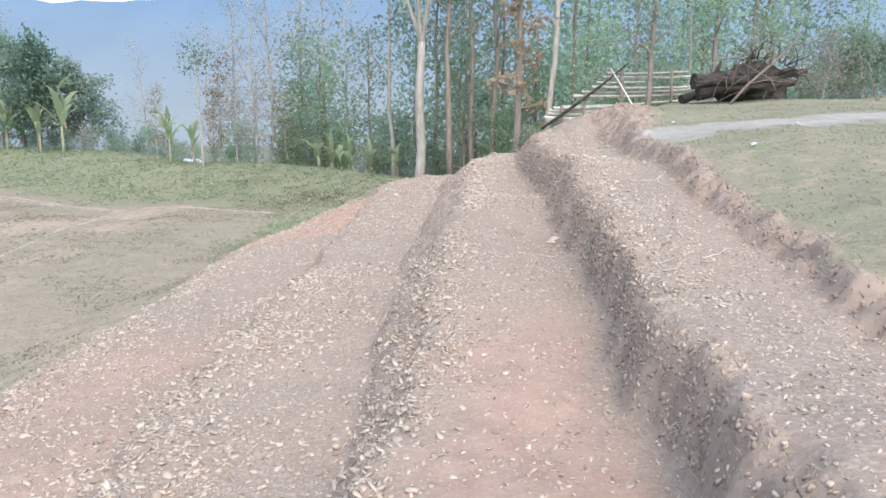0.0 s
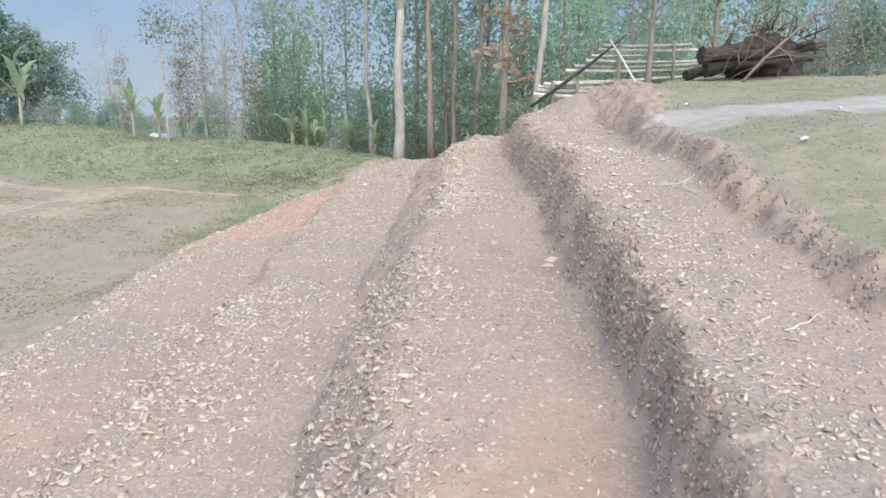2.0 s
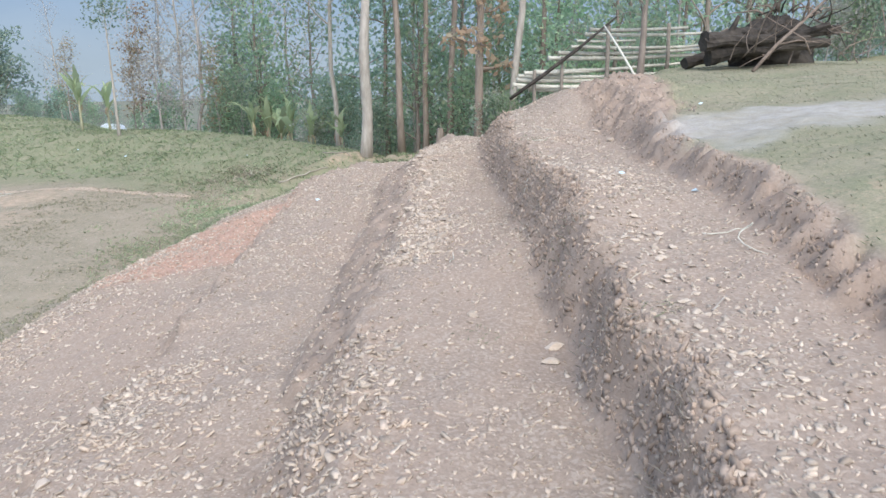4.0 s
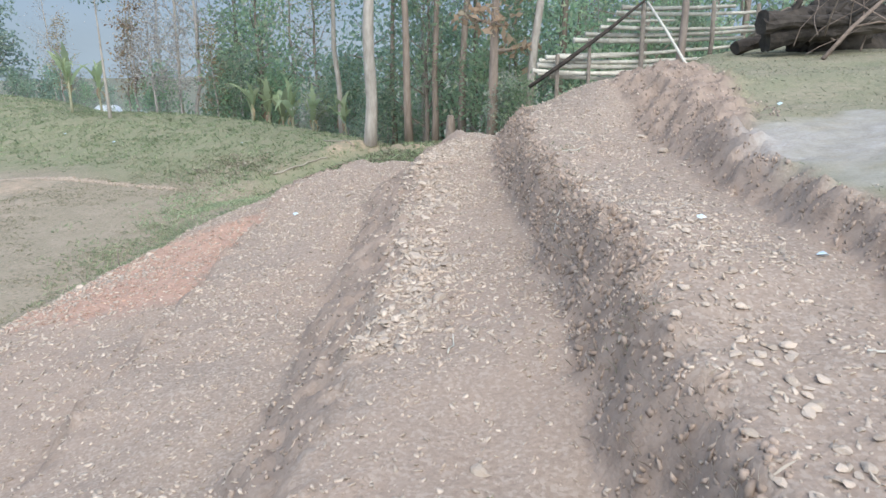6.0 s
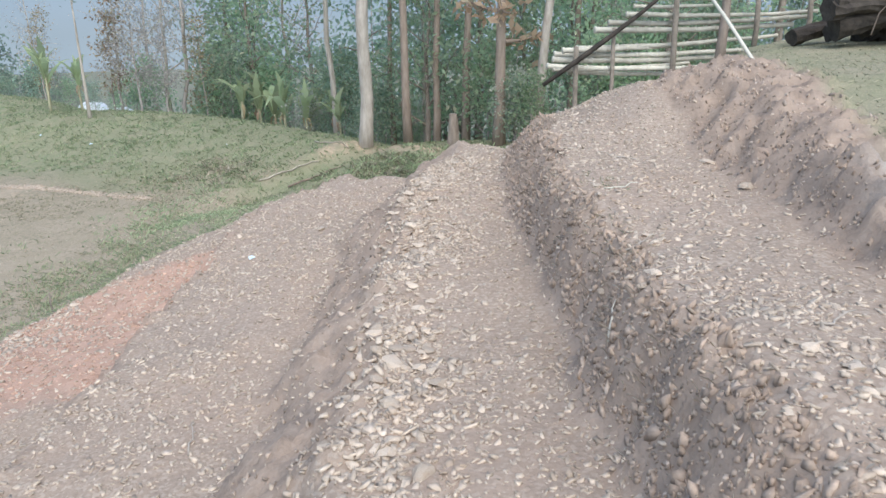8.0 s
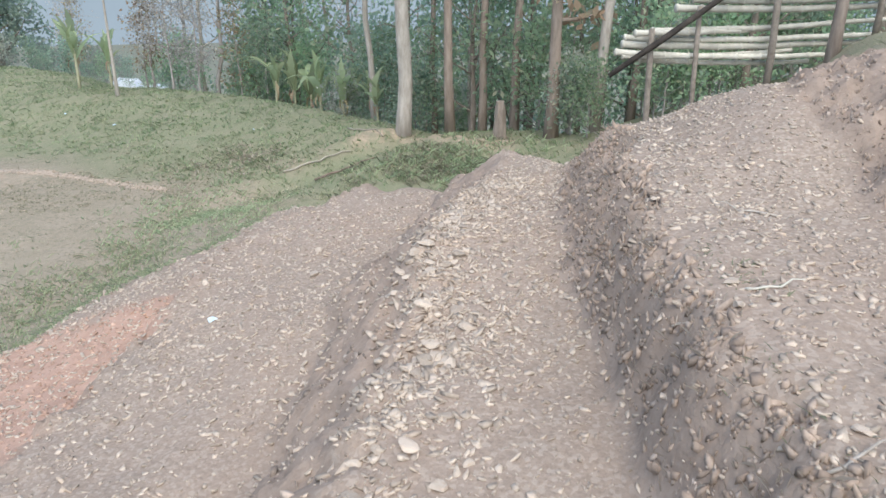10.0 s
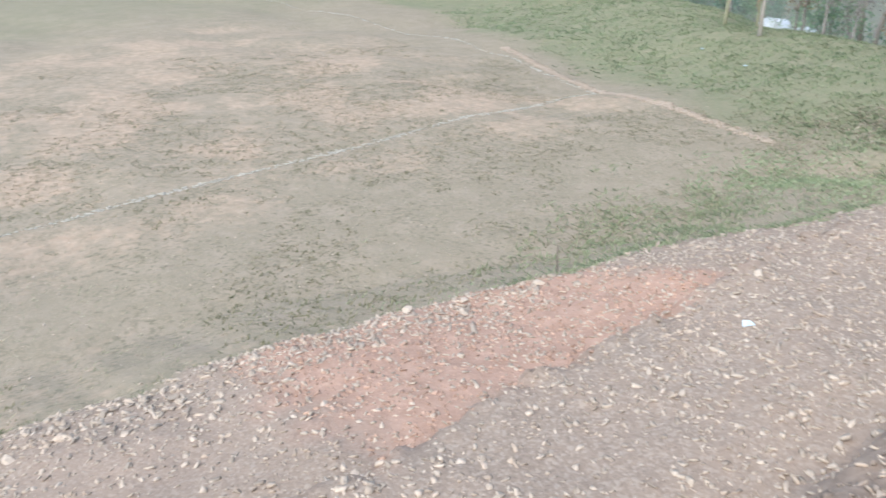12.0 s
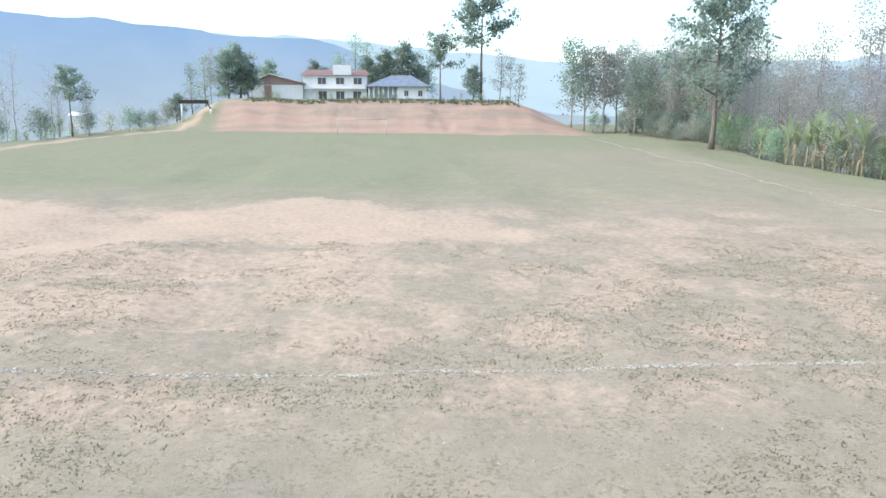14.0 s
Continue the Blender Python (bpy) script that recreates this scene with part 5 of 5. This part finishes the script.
gravel("gravel", 11500, band(E3, 4, E2F, 5, 0.8, 17.5), 0.006, 0.028, "fine pale shale gravel strewn on the walked earth tread")
gravel("gravel", 11000, band(E4, 2, E3F, 3, 1.5, 18.5, 1.0, 0.0, 0.3), 0.007, 0.03, "grey-brown shale gravel strewn on a lower earth tread")
gravel("gravel", 9500, band(E2, 6, E1F, 7, 1.5, 17), 0.006, 0.024, "pale shale gravel strewn on the upper earth tread")
gravel("gravel", 11500, band(E5, 1, E4, 2, 3.0, 19.5), 0.009, 0.036, "shale gravel strewn on the lowest earth step")
gravel("gravel", 5200, lip(E3, 4, 9.8, 16.5, 0.2, 0.14), 0.009, 0.045, "heaped broken shale along the tread edge")
gravel("gravel", 2800, lip(E2, 6, 4.0, 16.0, 0.24, 0.3), 0.008, 0.034, "heaped broken shale along the upper tread edge")
gravel("gravel", 6800, lip(E4, 2, 1.5, 9.5, 0.45, 0.2), 0.012, 0.05, "heaped broken shale along the lower tread edge")
gravel("gravel", 3600, lip(E5, 1, 5, 17.0, 0.3, 0.25), 0.01, 0.048, "broken shale spilled along the lowest step edge")
gravel("gravel", 3800, lip(E3, 4, 2.0, 8.5, 0.22, -0.12), 0.011, 0.044, "broken shale along the tread edge")
gravel("gravel", 2600, lip(E5, 1, 4, 16.5, 0.45, -0.35), 0.008, 0.036, "shale spilled over the grass below the lowest step")
gravel("gravel", 6000, band(E2F, 5, E2, 6, 1.0, 17), 0.005, 0.02, "crumbled clods and shale on the cut earth bank", surface("soil_clod", (0.29, 0.232, 0.19), (0.46, 0.375, 0.315), 30, 0.95, None, 0.5, 0.005, 0.4), 0.6, 0.6)
gravel("gravel", 2400, band(E1F, 7, E1, 8, 3.0, 17, 0.7, 0.0, -0.05), 0.004, 0.013, "crumbled clods on the upper cut bank", bpy.data.materials["soil_clod"], 0.6, 0.6)
gravel("gravel", 1300, band(E1F, 7, E1, 8, 12.4, 17, 1.0, 0.0, 0.6), 0.007, 0.025, "lumps of loose earth and shale on the high cut bank", bpy.data.materials["soil_clod"], 0.55, 0.5)
gravel("gravel", 2600, band(E5, 1, E4, 2, 12.9, 16.0), 0.008, 0.032, "reddish clay crumbs and shale on the clay patch", surface("clay_crumb", (0.40, 0.255, 0.19), (0.57, 0.4, 0.31), 25, 0.9, None, 0.4, 0.004, 0.25))
gravel("gravel", 3000, lip(E2, 6, 8.5, 16.0, 0.34, 0.5), 0.008, 0.032, "dense broken shale strewn over the upper tread", None, 0.2, 0.22)
gravel("gravel", 3000, band(E4, 2, E3F, 3, 11, 17.5), 0.009, 0.036, "coarser shale strewn over the lower tread")
gravel("gravel", 2200, band(E3, 4, E2F, 5, 9.5, 17), 0.009, 0.034, "coarser shale strewn over the walked tread")
M_CLOD = surface("bank_clod", (0.29, 0.222, 0.176), (0.46, 0.363, 0.295), 22, 0.95, None, 0.6, 0.008, 0.22)
gravel("gravel", 3000, band(E1F, 7, E1, 8, 3.5, 16.5, 0.8, 0.0, 0.05), 0.006, 0.022, "tumbled brown clods on the upper cut bank", M_CLOD, 0.75, 0.6)
gravel("gravel", 1800, band(E2F, 5, E2, 6, 1.0, 17, 1.0, 0.0, 0.04), 0.007, 0.023, "tumbled brown clods on the cut earth bank", M_CLOD, 0.75, 0.6)
gravel("gravel", 2200, band(E2F, 5, E2, 6, 5.5, 16.5, 1.0, 0.0, 0.1), 0.012, 0.036, "coarse earth lumps fallen from the cut bank", M_CLOD, 0.6, 0.55)
gravel("gravel", 1800, band(E3F, 3, E3, 4, 1.5, 17), 0.008, 0.03, "crumbled clods on the low cut bank", bpy.data.materials["soil_clod"], 0.6, 0.6)


def flecks(name, n, pts, spread, small, big, material, label, category):
    """A worn line on the pitch: thin flat flecks of lime or bare earth strewn along it."""
    pts = np.array(pts)
    seg = np.hypot(*np.diff(pts, axis=0).T)
    d = srng.uniform(0, seg.sum(), n)
    d = d[srng.uniform(size=n) < 0.35 + 0.9 * fbm(d * 0.7, d * 0, 97)]
    run = np.r_[0, np.cumsum(seg)]
    x, y = np.interp(d, run, pts[:, 0]) + srng.normal(scale=spread, size=len(d)), np.interp(d, run, pts[:, 1]) + srng.normal(scale=spread, size=len(d))
    size = srng.uniform(small, big, len(d))
    return tagged(new(name, chips_mesh(name, chips(srng, x, y, grid_z(x, y) + 0.006, size, 0.08, 0.03), material)), label, category, kind="structure")


flecks("pitch_line", 2100, [(-11.95, 0.0), (-11.88, 9), (-11.8, 15), (-11.9, 20), (-12.6, 29.2)], 0.05, 0.015, 0.055, M_LIME, "faint worn lime goal line on the dusty pitch", "pitch line")
flecks("pitch_line", 450, [(-11.8, 14), (-11.9, 20), (-12.6, 29.2)], 0.05, 0.02, 0.06, M_LIME, "faint worn lime goal line near the pitch corner", "pitch line")
flecks("pitch_line", 2400, [(-12.6, 29.3), (-17.6, 31.3), (-23, 32.9), (-40, 34.6), (-60, 37), (-110, 40)], 0.055, 0.025, 0.08, M_LIME, "faint worn lime touchline along the grass", "pitch line")
flecks("path", 5200, [(-6.1, 26.8), (-9, 28.0), (-12.2, 29.4), (-17.6, 31.8), (-20, 33)], 0.09, 0.02, 0.08, M_TRACK, "narrow bare-earth strip worn along the pitch edge", "path")

STONES = []
for i in range(6):
    bm = bmesh.new()
    bmesh.ops.create_icosphere(bm, subdivisions=2, radius=1.0)
    rs = random.Random(40 + i)
    cut = [(Vector((rs.uniform(-1, 1), rs.uniform(-1, 1), rs.uniform(-1, 1))).normalized(), rs.uniform(0.35, 0.75)) for _ in range(9)]
    for w in bm.verts:
        for nrm, dd in cut:
            k = w.co.dot(nrm) - dd
            if k > 0:
                w.co -= nrm * k
        w.co += Vector((rs.uniform(-1, 1), rs.uniform(-1, 1), rs.uniform(-1, 1))) * 0.035
        w.co.z *= 0.42
        w.co.y *= 0.75
    me = bpy.data.meshes.new("stone")
    bm.to_mesh(me)
    bm.free()
    me.materials.append(M_STONE)
    STONES.append(me)


def stone(x, y, r, turn, k, label="angular pale shale stone lying loose on the earth tread"):
    ob = tagged(new("stone", STONES[k % 6]), label, "stone", "loose stones")
    ob.matrix_basis = pose(x, y, gz(x, y) + r * 0.14, (k * 37) % 14 - 7, (k * 53) % 14 - 7, turn) @ Matrix.Scale(r, 4)


prng = random.Random(5)
for k in range(110):
    y = prng.uniform(9.9, 15.5)
    stone(float(edge(y, E3, 4)) + 0.12 + prng.gauss(0, 0.13), y, prng.uniform(0.03, 0.07), prng.uniform(0, 360), k)
for k in range(60):
    y = prng.uniform(4, 15)
    stone(float(edge(y, E2, 6)) + 0.22 + prng.gauss(0, 0.16), y, prng.uniform(0.022, 0.046), prng.uniform(0, 360), k)
for k in range(45):
    y = prng.uniform(7.6, 10.4)
    stone(float(edge(y, E2, 6)) + 0.34 + prng.gauss(0, 0.1), y, prng.uniform(0.024, 0.048), prng.uniform(0, 360), k)
for k in range(30):
    y = prng.uniform(2, 9)
    stone(float(edge(y, E4, 2)) + prng.gauss(0, 0.2), y, prng.uniform(0.03, 0.07), prng.uniform(0, 360), k)
for k in range(25):
    y = prng.uniform(6, 16)
    stone(float(edge(y, E5, 1)) + 0.15 + prng.gauss(0, 0.2), y, prng.uniform(0.03, 0.08), prng.uniform(0, 360), k)
for x, y, r in ((1.71, 11.27, 0.045), (1.82, 11.32, 0.055), (0.49, 11.9, 0.045), (1.03, 11.9, 0.045), (-0.27, 15.63, 0.07), (0.72, 13.5, 0.07), (0.82, 8.7, 0.06), (0.45, 12.05, 0.09), (0.55, 11.6, 0.1), (-1.12, 15.5, 0.055), (0.92, 13.7, 0.06), (-0.35, 16.2, 0.055), (1.28, 8.2, 0.08), (1.2, 7.95, 0.07), (2.98, 12.9, 0.08), (3.0, 13.6, 0.09), (-0.75, 3.6, 0.06), (0.0, 5.3, 0.055), (1.75, 11.2, 0.045)):
    stone(x, y, r, prng.uniform(0, 360), int(x * 100 + y * 10), "larger pale shale stone resting on the terraces")


def pitch_spots(n):
    x, y = srng.uniform(-15, -4.6, n), srng.uniform(2, 29, n)
    k = x < edge(y, E5, 1) - 0.4
    return x[k], y[k]


gravel("gravel", 3200, pitch_spots, 0.007, 0.028, "scattered small pale stones and scraps on the dusty pitch", None, 0.3, 0.3)
yy_ = srng.uniform(7, 15, 60)
xx_ = edge(yy_, E2F, 5) + srng.uniform(-0.1, 0.55, 60)
tagged(new("dry_leaves", quads_mesh("dry_leaves", leaves(srng, np.stack([xx_, yy_, grid_z(xx_, yy_) + 0.01], -1), 0.026, -0.1), M_LEAF_RUST)), "fallen rust-brown leaves caught on the cut bank", "leaves", kind="stuff")
for k, (x, y, ln, yaw) in enumerate(((1.62, 11.25, 0.22, 70), (1.95, 11.9, 0.2, 20), (2.1, 12.9, 0.25, 10), (2.3, 10.6, 0.3, 35), (2.5, 8.6, 0.25, -15), (1.95, 7.4, 0.2, 50), (2.0, 5.2, 0.3, 25), (2.35, 13.9, 0.3, 160), (0.75, 9.8, 0.2, 80), (-0.6, 11.8, 0.28, 100))):
    g = random.Random(k)
    c, si = math.cos(radians(yaw)), math.sin(radians(yaw))
    pts = []
    for i in range(6):
        o = (i / 5 - 0.5) * ln
        px, py = x + c * o + g.uniform(-1, 1) * 0.012, y + si * o + g.uniform(-1, 1) * 0.012
        pts.append((px - x, py - y, gz(px, py) - gz(x, y) + 0.008 + (0.03 if i > 3 else 0.0)))
    tw = tagged(new("twig", Geo().tube(pts, [0.006, 0.006, 0.0055, 0.005, 0.004, 0.002], 6).mesh("twig", M_PEELED if k % 2 == 0 else M_BARK_PALE)), "dry broken twig lying on the gravel", "twig", "loose twigs")
    tw.matrix_basis = pose(x, y, gz(x, y))

litter = tagged(new("litter", build_mesh("litter", [(0, 0, 0.02), (0.09, 0.01, 0.035), (0.1, 0.06, 0.02), (0.01, 0.055, 0.045), (0.05, 0.03, 0.06)], [(0, 1, 4), (1, 2, 4), (2, 3, 4), (3, 0, 4), (0, 3, 2, 1)], M_LITTER)), "crumpled pale blue plastic wrapper on the upper tread", "litter")
litter.matrix_basis = pose(2.25, 10.18, gz(2.25, 10.18) - 0.004) @ Matrix.Scale(0.65, 4)

scrap = tagged(new("litter", litter.data), "torn white plastic scrap on the lowest step", "litter")
scrap.matrix_basis = pose(-0.89, 14.86, gz(-0.89, 14.86) - 0.004, 0, 0, 40) @ Matrix.Scale(0.8, 4)


# ---- grass and straw ----
M_BANK = leaf_material("bank_grass", [(0.0, (0.17, 0.215, 0.12)), (0.6, (0.26, 0.3, 0.175)), (1.0, (0.42, 0.41, 0.28))], 0.45)
def blades(name, x, y, height, width, material, label, lean=0.5, per=4):
    n = len(x)
    x, y, height = np.repeat(x, per), np.repeat(y, per), np.repeat(height, per)
    x, y = x + srng.normal(scale=0.04, size=n * per), y + srng.normal(scale=0.04, size=n * per)
    z = grid_z(x, y) - 0.015
    a = srng.uniform(0, 2 * np.pi, n * per)
    h = height * srng.uniform(0.5, 1.3, n * per)
    dx, dy = np.cos(a), np.sin(a)
    b = np.stack([x, y, z], -1)
    side = np.stack([-dy, dx, 0 * dx], -1) * (width * srng.uniform(0.6, 1.3, n * per))[:, None]
    out = np.stack([dx, dy, 0 * dx], -1) * (h * srng.uniform(0.1, lean * 2, n * per))[:, None]
    up = np.stack([0 * dx, 0 * dx, h], -1)
    q = np.stack([b - side, b + side, b + out * 0.5 + up * 0.7 + side * 0.6, b + out + up], 1)
    return tagged(new(name, quads_mesh(name, q, material)), label, "grass", kind="stuff")


def keep_turf(x, y, least=0.55):
    t, c, p, a, r, g, w = zone_maps(x, y)
    k = (t > least) & (srng.uniform(size=len(x)) > p * 0.95) & (c < 0.3) & (a < 0.4)
    return x[k], y[k]


x, y = keep_turf(srng.uniform(-13, -2.0, 16000), srng.uniform(2, 32, 16000))
blades("grass", x, y, np.full(len(x), 0.03), 0.006, M_GRASS, "thin dusty short grass on the near pitch", 1.5, 3)
x, y = keep_turf(srng.uniform(-34, 4, 17000), srng.uniform(24, 50, 17000))
k = (y < np.interp(x, CREST_X, CREST_Y) + 1.5) & (srng.uniform(size=len(x)) < smooth((x + 34) / 20) * smooth((y - np.interp(x, (-34, -12, -5, 2), (38, 30, 25, 22))) / 6 + 0.15))
blades("grass", x[k], y[k], 0.04 + 0.1 * fbm(x[k] * 0.6, y[k] * 0.6, 51) ** 2, 0.014, M_BANK, "rough weedy grass on the bank round the pitch", 1.6, 4)
x, y = keep_turf(srng.uniform(2.6, 12, 7000), srng.uniform(2, 26, 7000))
blades("grass", x, y, np.full(len(x), 0.03), 0.005, M_GRASS, "short dry grass on the upper ground", 1.5, 3)
x, y = keep_turf(srng.uniform(2.6, 9, 9000), srng.uniform(4, 20, 9000))
blades("grass", x, y, np.full(len(x), 0.026), 0.006, M_GRASS, "thin grey-green grass on the upper ground", 1.4, 3)
yy_ = srng.uniform(15.5, 22.5, 2600)
xx_ = edge(yy_, E5, 1) - np.abs(srng.normal(scale=1.2, size=2600)) + 0.1
blades("grass", xx_, yy_, np.full(2600, 0.055), 0.007, M_FRESH, "longer grass fringing the lowest step", 1.4, 3)
yy_ = srng.uniform(1, 17, 1500)
xx_ = edge(yy_, E2F, 5) + (edge(yy_, E2, 6) - edge(yy_, E2F, 5)) * srng.uniform(0.1, 1.1, 1500)
blades("straw", xx_, yy_, np.full(1500, 0.05), 0.003, M_STRAW, "dry straw and roots sticking out of the cut bank", 0.9, 2)
wy_ = np.array([13.2, 13.0, 12.3, 11.9, 9.2, 4.3, 2.6, 16.0, 7.4, 8.3])
wx_ = edge(wy_, E2F, 5) + np.array([0.35, 0.5, 0.4, 0.3, 0.2, 0.35, 0.4, 0.3, 0.3, -0.55])
wx_, wy_ = np.repeat(wx_, 14) + srng.normal(scale=0.07, size=140), np.repeat(wy_, 14) + srng.normal(scale=0.09, size=140)
blades("weeds", wx_, wy_, np.full(140, 0.03), 0.005, M_GRASS, "small green weeds growing on the cut bank", 1.4, 4)
x, y = keep_turf(srng.uniform(-30, 3, 4200), srng.uniform(26, 50, 4200))
k = (y < np.interp(x, CREST_X, CREST_Y) + 1.2) & (y > np.interp(x, (-30, -12, -5, 2), (38, 32, 27, 24)))
x, y = x[k], y[k]
x, y = np.repeat(x, 7) + srng.normal(scale=0.13, size=len(x) * 7), np.repeat(y, 7) + srng.normal(scale=0.13, size=len(y) * 7)
blades("weeds", x, y, np.full(len(x), 0.07), 0.02, M_WEED, "clumps of low green weeds on the bank round the pitch", 1.0, 2)
tx, ty = srng.uniform(-25, -5, 46000), srng.uniform(-6, 31, 46000)
k = (fbm(tx * 0.45, ty * 0.45, 91) + 0.5 * fbm(tx * 4, ty * 4, 93) > 0.8) & (tx < edge(ty, E5, 1) - 1.0)
t_, c_, p_, a_, r_, g_, w_ = zone_maps(tx, ty)
k &= (p_ < 0.75) & (np.abs(tx + 11.88) > 0.1)
tx, ty = tx[k], ty[k]
blades("grass_tufts", tx, ty, np.full(len(tx), 0.034), 0.016, M_TUFT, "small dark grass tufts dotted over the worn pitch", 1.6, 4)


x, y = srng.uniform(-134.5, -130.5, 900), srng.uniform(-15, 33, 900)
blades("weeds", x, y, np.full(len(x), 0.38), 0.07, M_BANK, "rank weeds along the rim of the school bank", 0.8, 5)


# ---- hollow below the pale tree: weeds, a dead branch, a stump and a fallen log ----
def clumps(n, cx, cy, sx, sy, per, spread):
    x, y = srng.normal(cx, sx, n), srng.normal(cy, sy, n)
    return np.repeat(x, per) + srng.normal(scale=spread, size=n * per), np.repeat(y, per) + srng.normal(scale=spread, size=n * per)


x, y = clumps(75, 0.4, 26.9, 0.9, 0.7, 9, 0.18)
blades("weeds", x, y, np.full(len(x), 0.12), 0.014, M_GRASS, "rank green weeds filling the hollow below the tree", 1.0, 3)
x, y = clumps(60, 0.5, 27.0, 1.0, 0.7, 8, 0.18)
blades("weeds", x, y, np.full(len(x), 0.14), 0.014, M_FRESH, "fresh green weeds filling the hollow below the tree", 1.0, 3)
x, y = clumps(60, -4.7, 28.6, 0.8, 0.6, 5, 0.2)
blades("weeds", x, y, np.full(len(x), 0.08), 0.012, M_STRAW, "withered pale weeds on the bank below the bananas", 1.2, 3)
x, y = clumps(60, -4.6, 28.6, 0.9, 0.6, 5, 0.2)
blades("weeds", x, y, np.full(len(x), 0.08), 0.013, M_WEED, "low green weeds among withered stalks on the bank", 1.2, 3)
x, y = clumps(130, -4.4, 24.9, 0.8, 1.1, 8, 0.2)
blades("grass", x, y, np.full(len(x), 0.075), 0.01, M_FRESH, "soft fresh grass at the foot of the terraces", 1.2, 3)
x, y = clumps(150, -5.0, 20.9, 0.8, 1.5, 8, 0.2)
blades("grass", x, y, np.full(len(x), 0.07), 0.01, M_FRESH, "soft fresh grass below the lowest step", 1.2, 3)
x, y = clumps(90, -4.2, 24.4, 0.9, 1.6, 8, 0.25)
blades("grass", x, y, np.full(len(x), 0.06), 0.01, M_GRASS, "short pale grass at the foot of the terraces", 1.3, 3)


M_STICK = surface("weathered_stick", (0.33, 0.29, 0.24), (0.48, 0.43, 0.36), 14, 0.85, (0.22, 0.18, 0.14), 0.4, 0.008)


def ground_pole(name, a, b, r0, r1, material, label, category, sag=0.02, seed=0, lift=0.0):
    g = random.Random(seed)
    pts = []
    for i in range(9):
        u = i / 8
        px, py = a[0] + (b[0] - a[0]) * u + g.uniform(-1, 1) * sag, a[1] + (b[1] - a[1]) * u + g.uniform(-1, 1) * sag
        pts.append((px - a[0], py - a[1], gz(px, py) - gz(*a) + r0 * 0.7 + lift * u + g.uniform(0, sag)))
    ob = tagged(new(name, Geo().tube(pts, [r0 + (r1 - r0) * i / 8 for i in range(9)], 9).mesh(name, material)), label, category)
    ob.matrix_basis = pose(a[0], a[1], gz(*a))


ground_pole("fallen_branch", (-3.4, 27.6), (-1.9, 28.7), 0.028, 0.014, M_STICK, "long pale dead branch lying across the bank", "branch", 0.05, 3)
ground_pole("fallen_branch", (-2.6, 27.2), (-1.2, 28.3), 0.03, 0.014, M_ROOT, "thin brown dead branch lying on the bank", "branch", 0.05, 5)
ground_pole("fallen_branch", (-2.2, 30.3), (-1.1, 29.5), 0.022, 0.012, M_STICK, "crooked dead branch lying on the earth ridge", "branch", 0.06, 8)
stump = thing("tree_stump", (1.85, 28.7, gz(1.85, 28.7) - 0.05), "broken grey-brown tree stump at the wood's edge", "stump")
child("trunk", Geo().tube([(0, 0, -0.1), (0.01, 0, 0.15), (0.02, 0.01, 0.5), (0.01, 0.02, 0.8), (0.0, 0.02, 1.0)], [0.21, 0.165, 0.14, 0.135, 0.11], 13, True, 0.14, 9).mesh("trunk", M_BARK, False), stump)
for k in range(4):
    t_ = k * 1.6 + 0.3
    child("root", Geo().tube([(0.1 * math.cos(t_), 0.1 * math.sin(t_), 0.12), (0.25 * math.cos(t_), 0.25 * math.sin(t_), 0.03), (0.42 * math.cos(t_), 0.42 * math.sin(t_), -0.06)], [0.07, 0.05, 0.025], 7).mesh("root", M_BARK), stump)

# a stick stuck upright in the edge of the lowest step, a loose root on the upper bank and scraps on the upper ground
ux, uy = -3.95, 17.0
upright = tagged(new("stick", Geo().tube([(0, 0, -0.12), (0.01, 0.0, 0.12), (-0.01, 0.01, 0.26), (0.0, 0.01, 0.4)], [0.014, 0.013, 0.012, 0.009], 7).mesh("stick", M_POST)), "short dark stick stuck upright in the turf edge", "stick")
upright.matrix_basis = pose(ux, uy, gz(ux, uy))
rx0, ry0 = 2.5, 8.35
root_pts = [(0.12 * math.cos(t_ * 0.62) - 0.05 + 0.03 * t_, 0.09 * math.sin(t_ * 0.62) - 0.02 * t_, 0.16 - 0.022 * t_) for t_ in range(9)]
hang = tagged(new("root", Geo().tube(root_pts, [0.008 - 0.0006 * i for i in range(9)], 6).mesh("root", M_PEELED)), "thin pale root curling out of the cut bank", "root")
hang.matrix_basis = pose(rx0, ry0, gz(rx0, ry0) - 0.02)
for x, y, k in ((2.72, 9.55, 0.6), (3.75, 8.7, 0.9), (5.3, 11.0, 0.8), (4.2, 13.2, 0.7), (-10.2, 33.6, 1.3), (-12.8, 35.4, 1.1), (-5.0, 31.0, 0.9)):
    bit = tagged(new("litter", litter.data), "torn pale plastic scrap lying on the ground", "litter", "plastic scraps")
    bit.matrix_basis = pose(x, y, gz(x, y) - 0.002, 0, 0, x * 50) @ Matrix.Scale(k, 4)
wy_ = np.repeat(np.array([4.3, 5.0, 6.6, 3.6, 8.4]), 7) + srng.normal(scale=0.1, size=35)
wx_ = edge(wy_, E1, 8) + 0.02 + srng.normal(scale=0.06, size=35)
blades("grass", wx_, wy_, np.full(35, 0.06), 0.0022, M_STRAW, "dry grass tufts hanging over the upper bank", 1.4, 4)
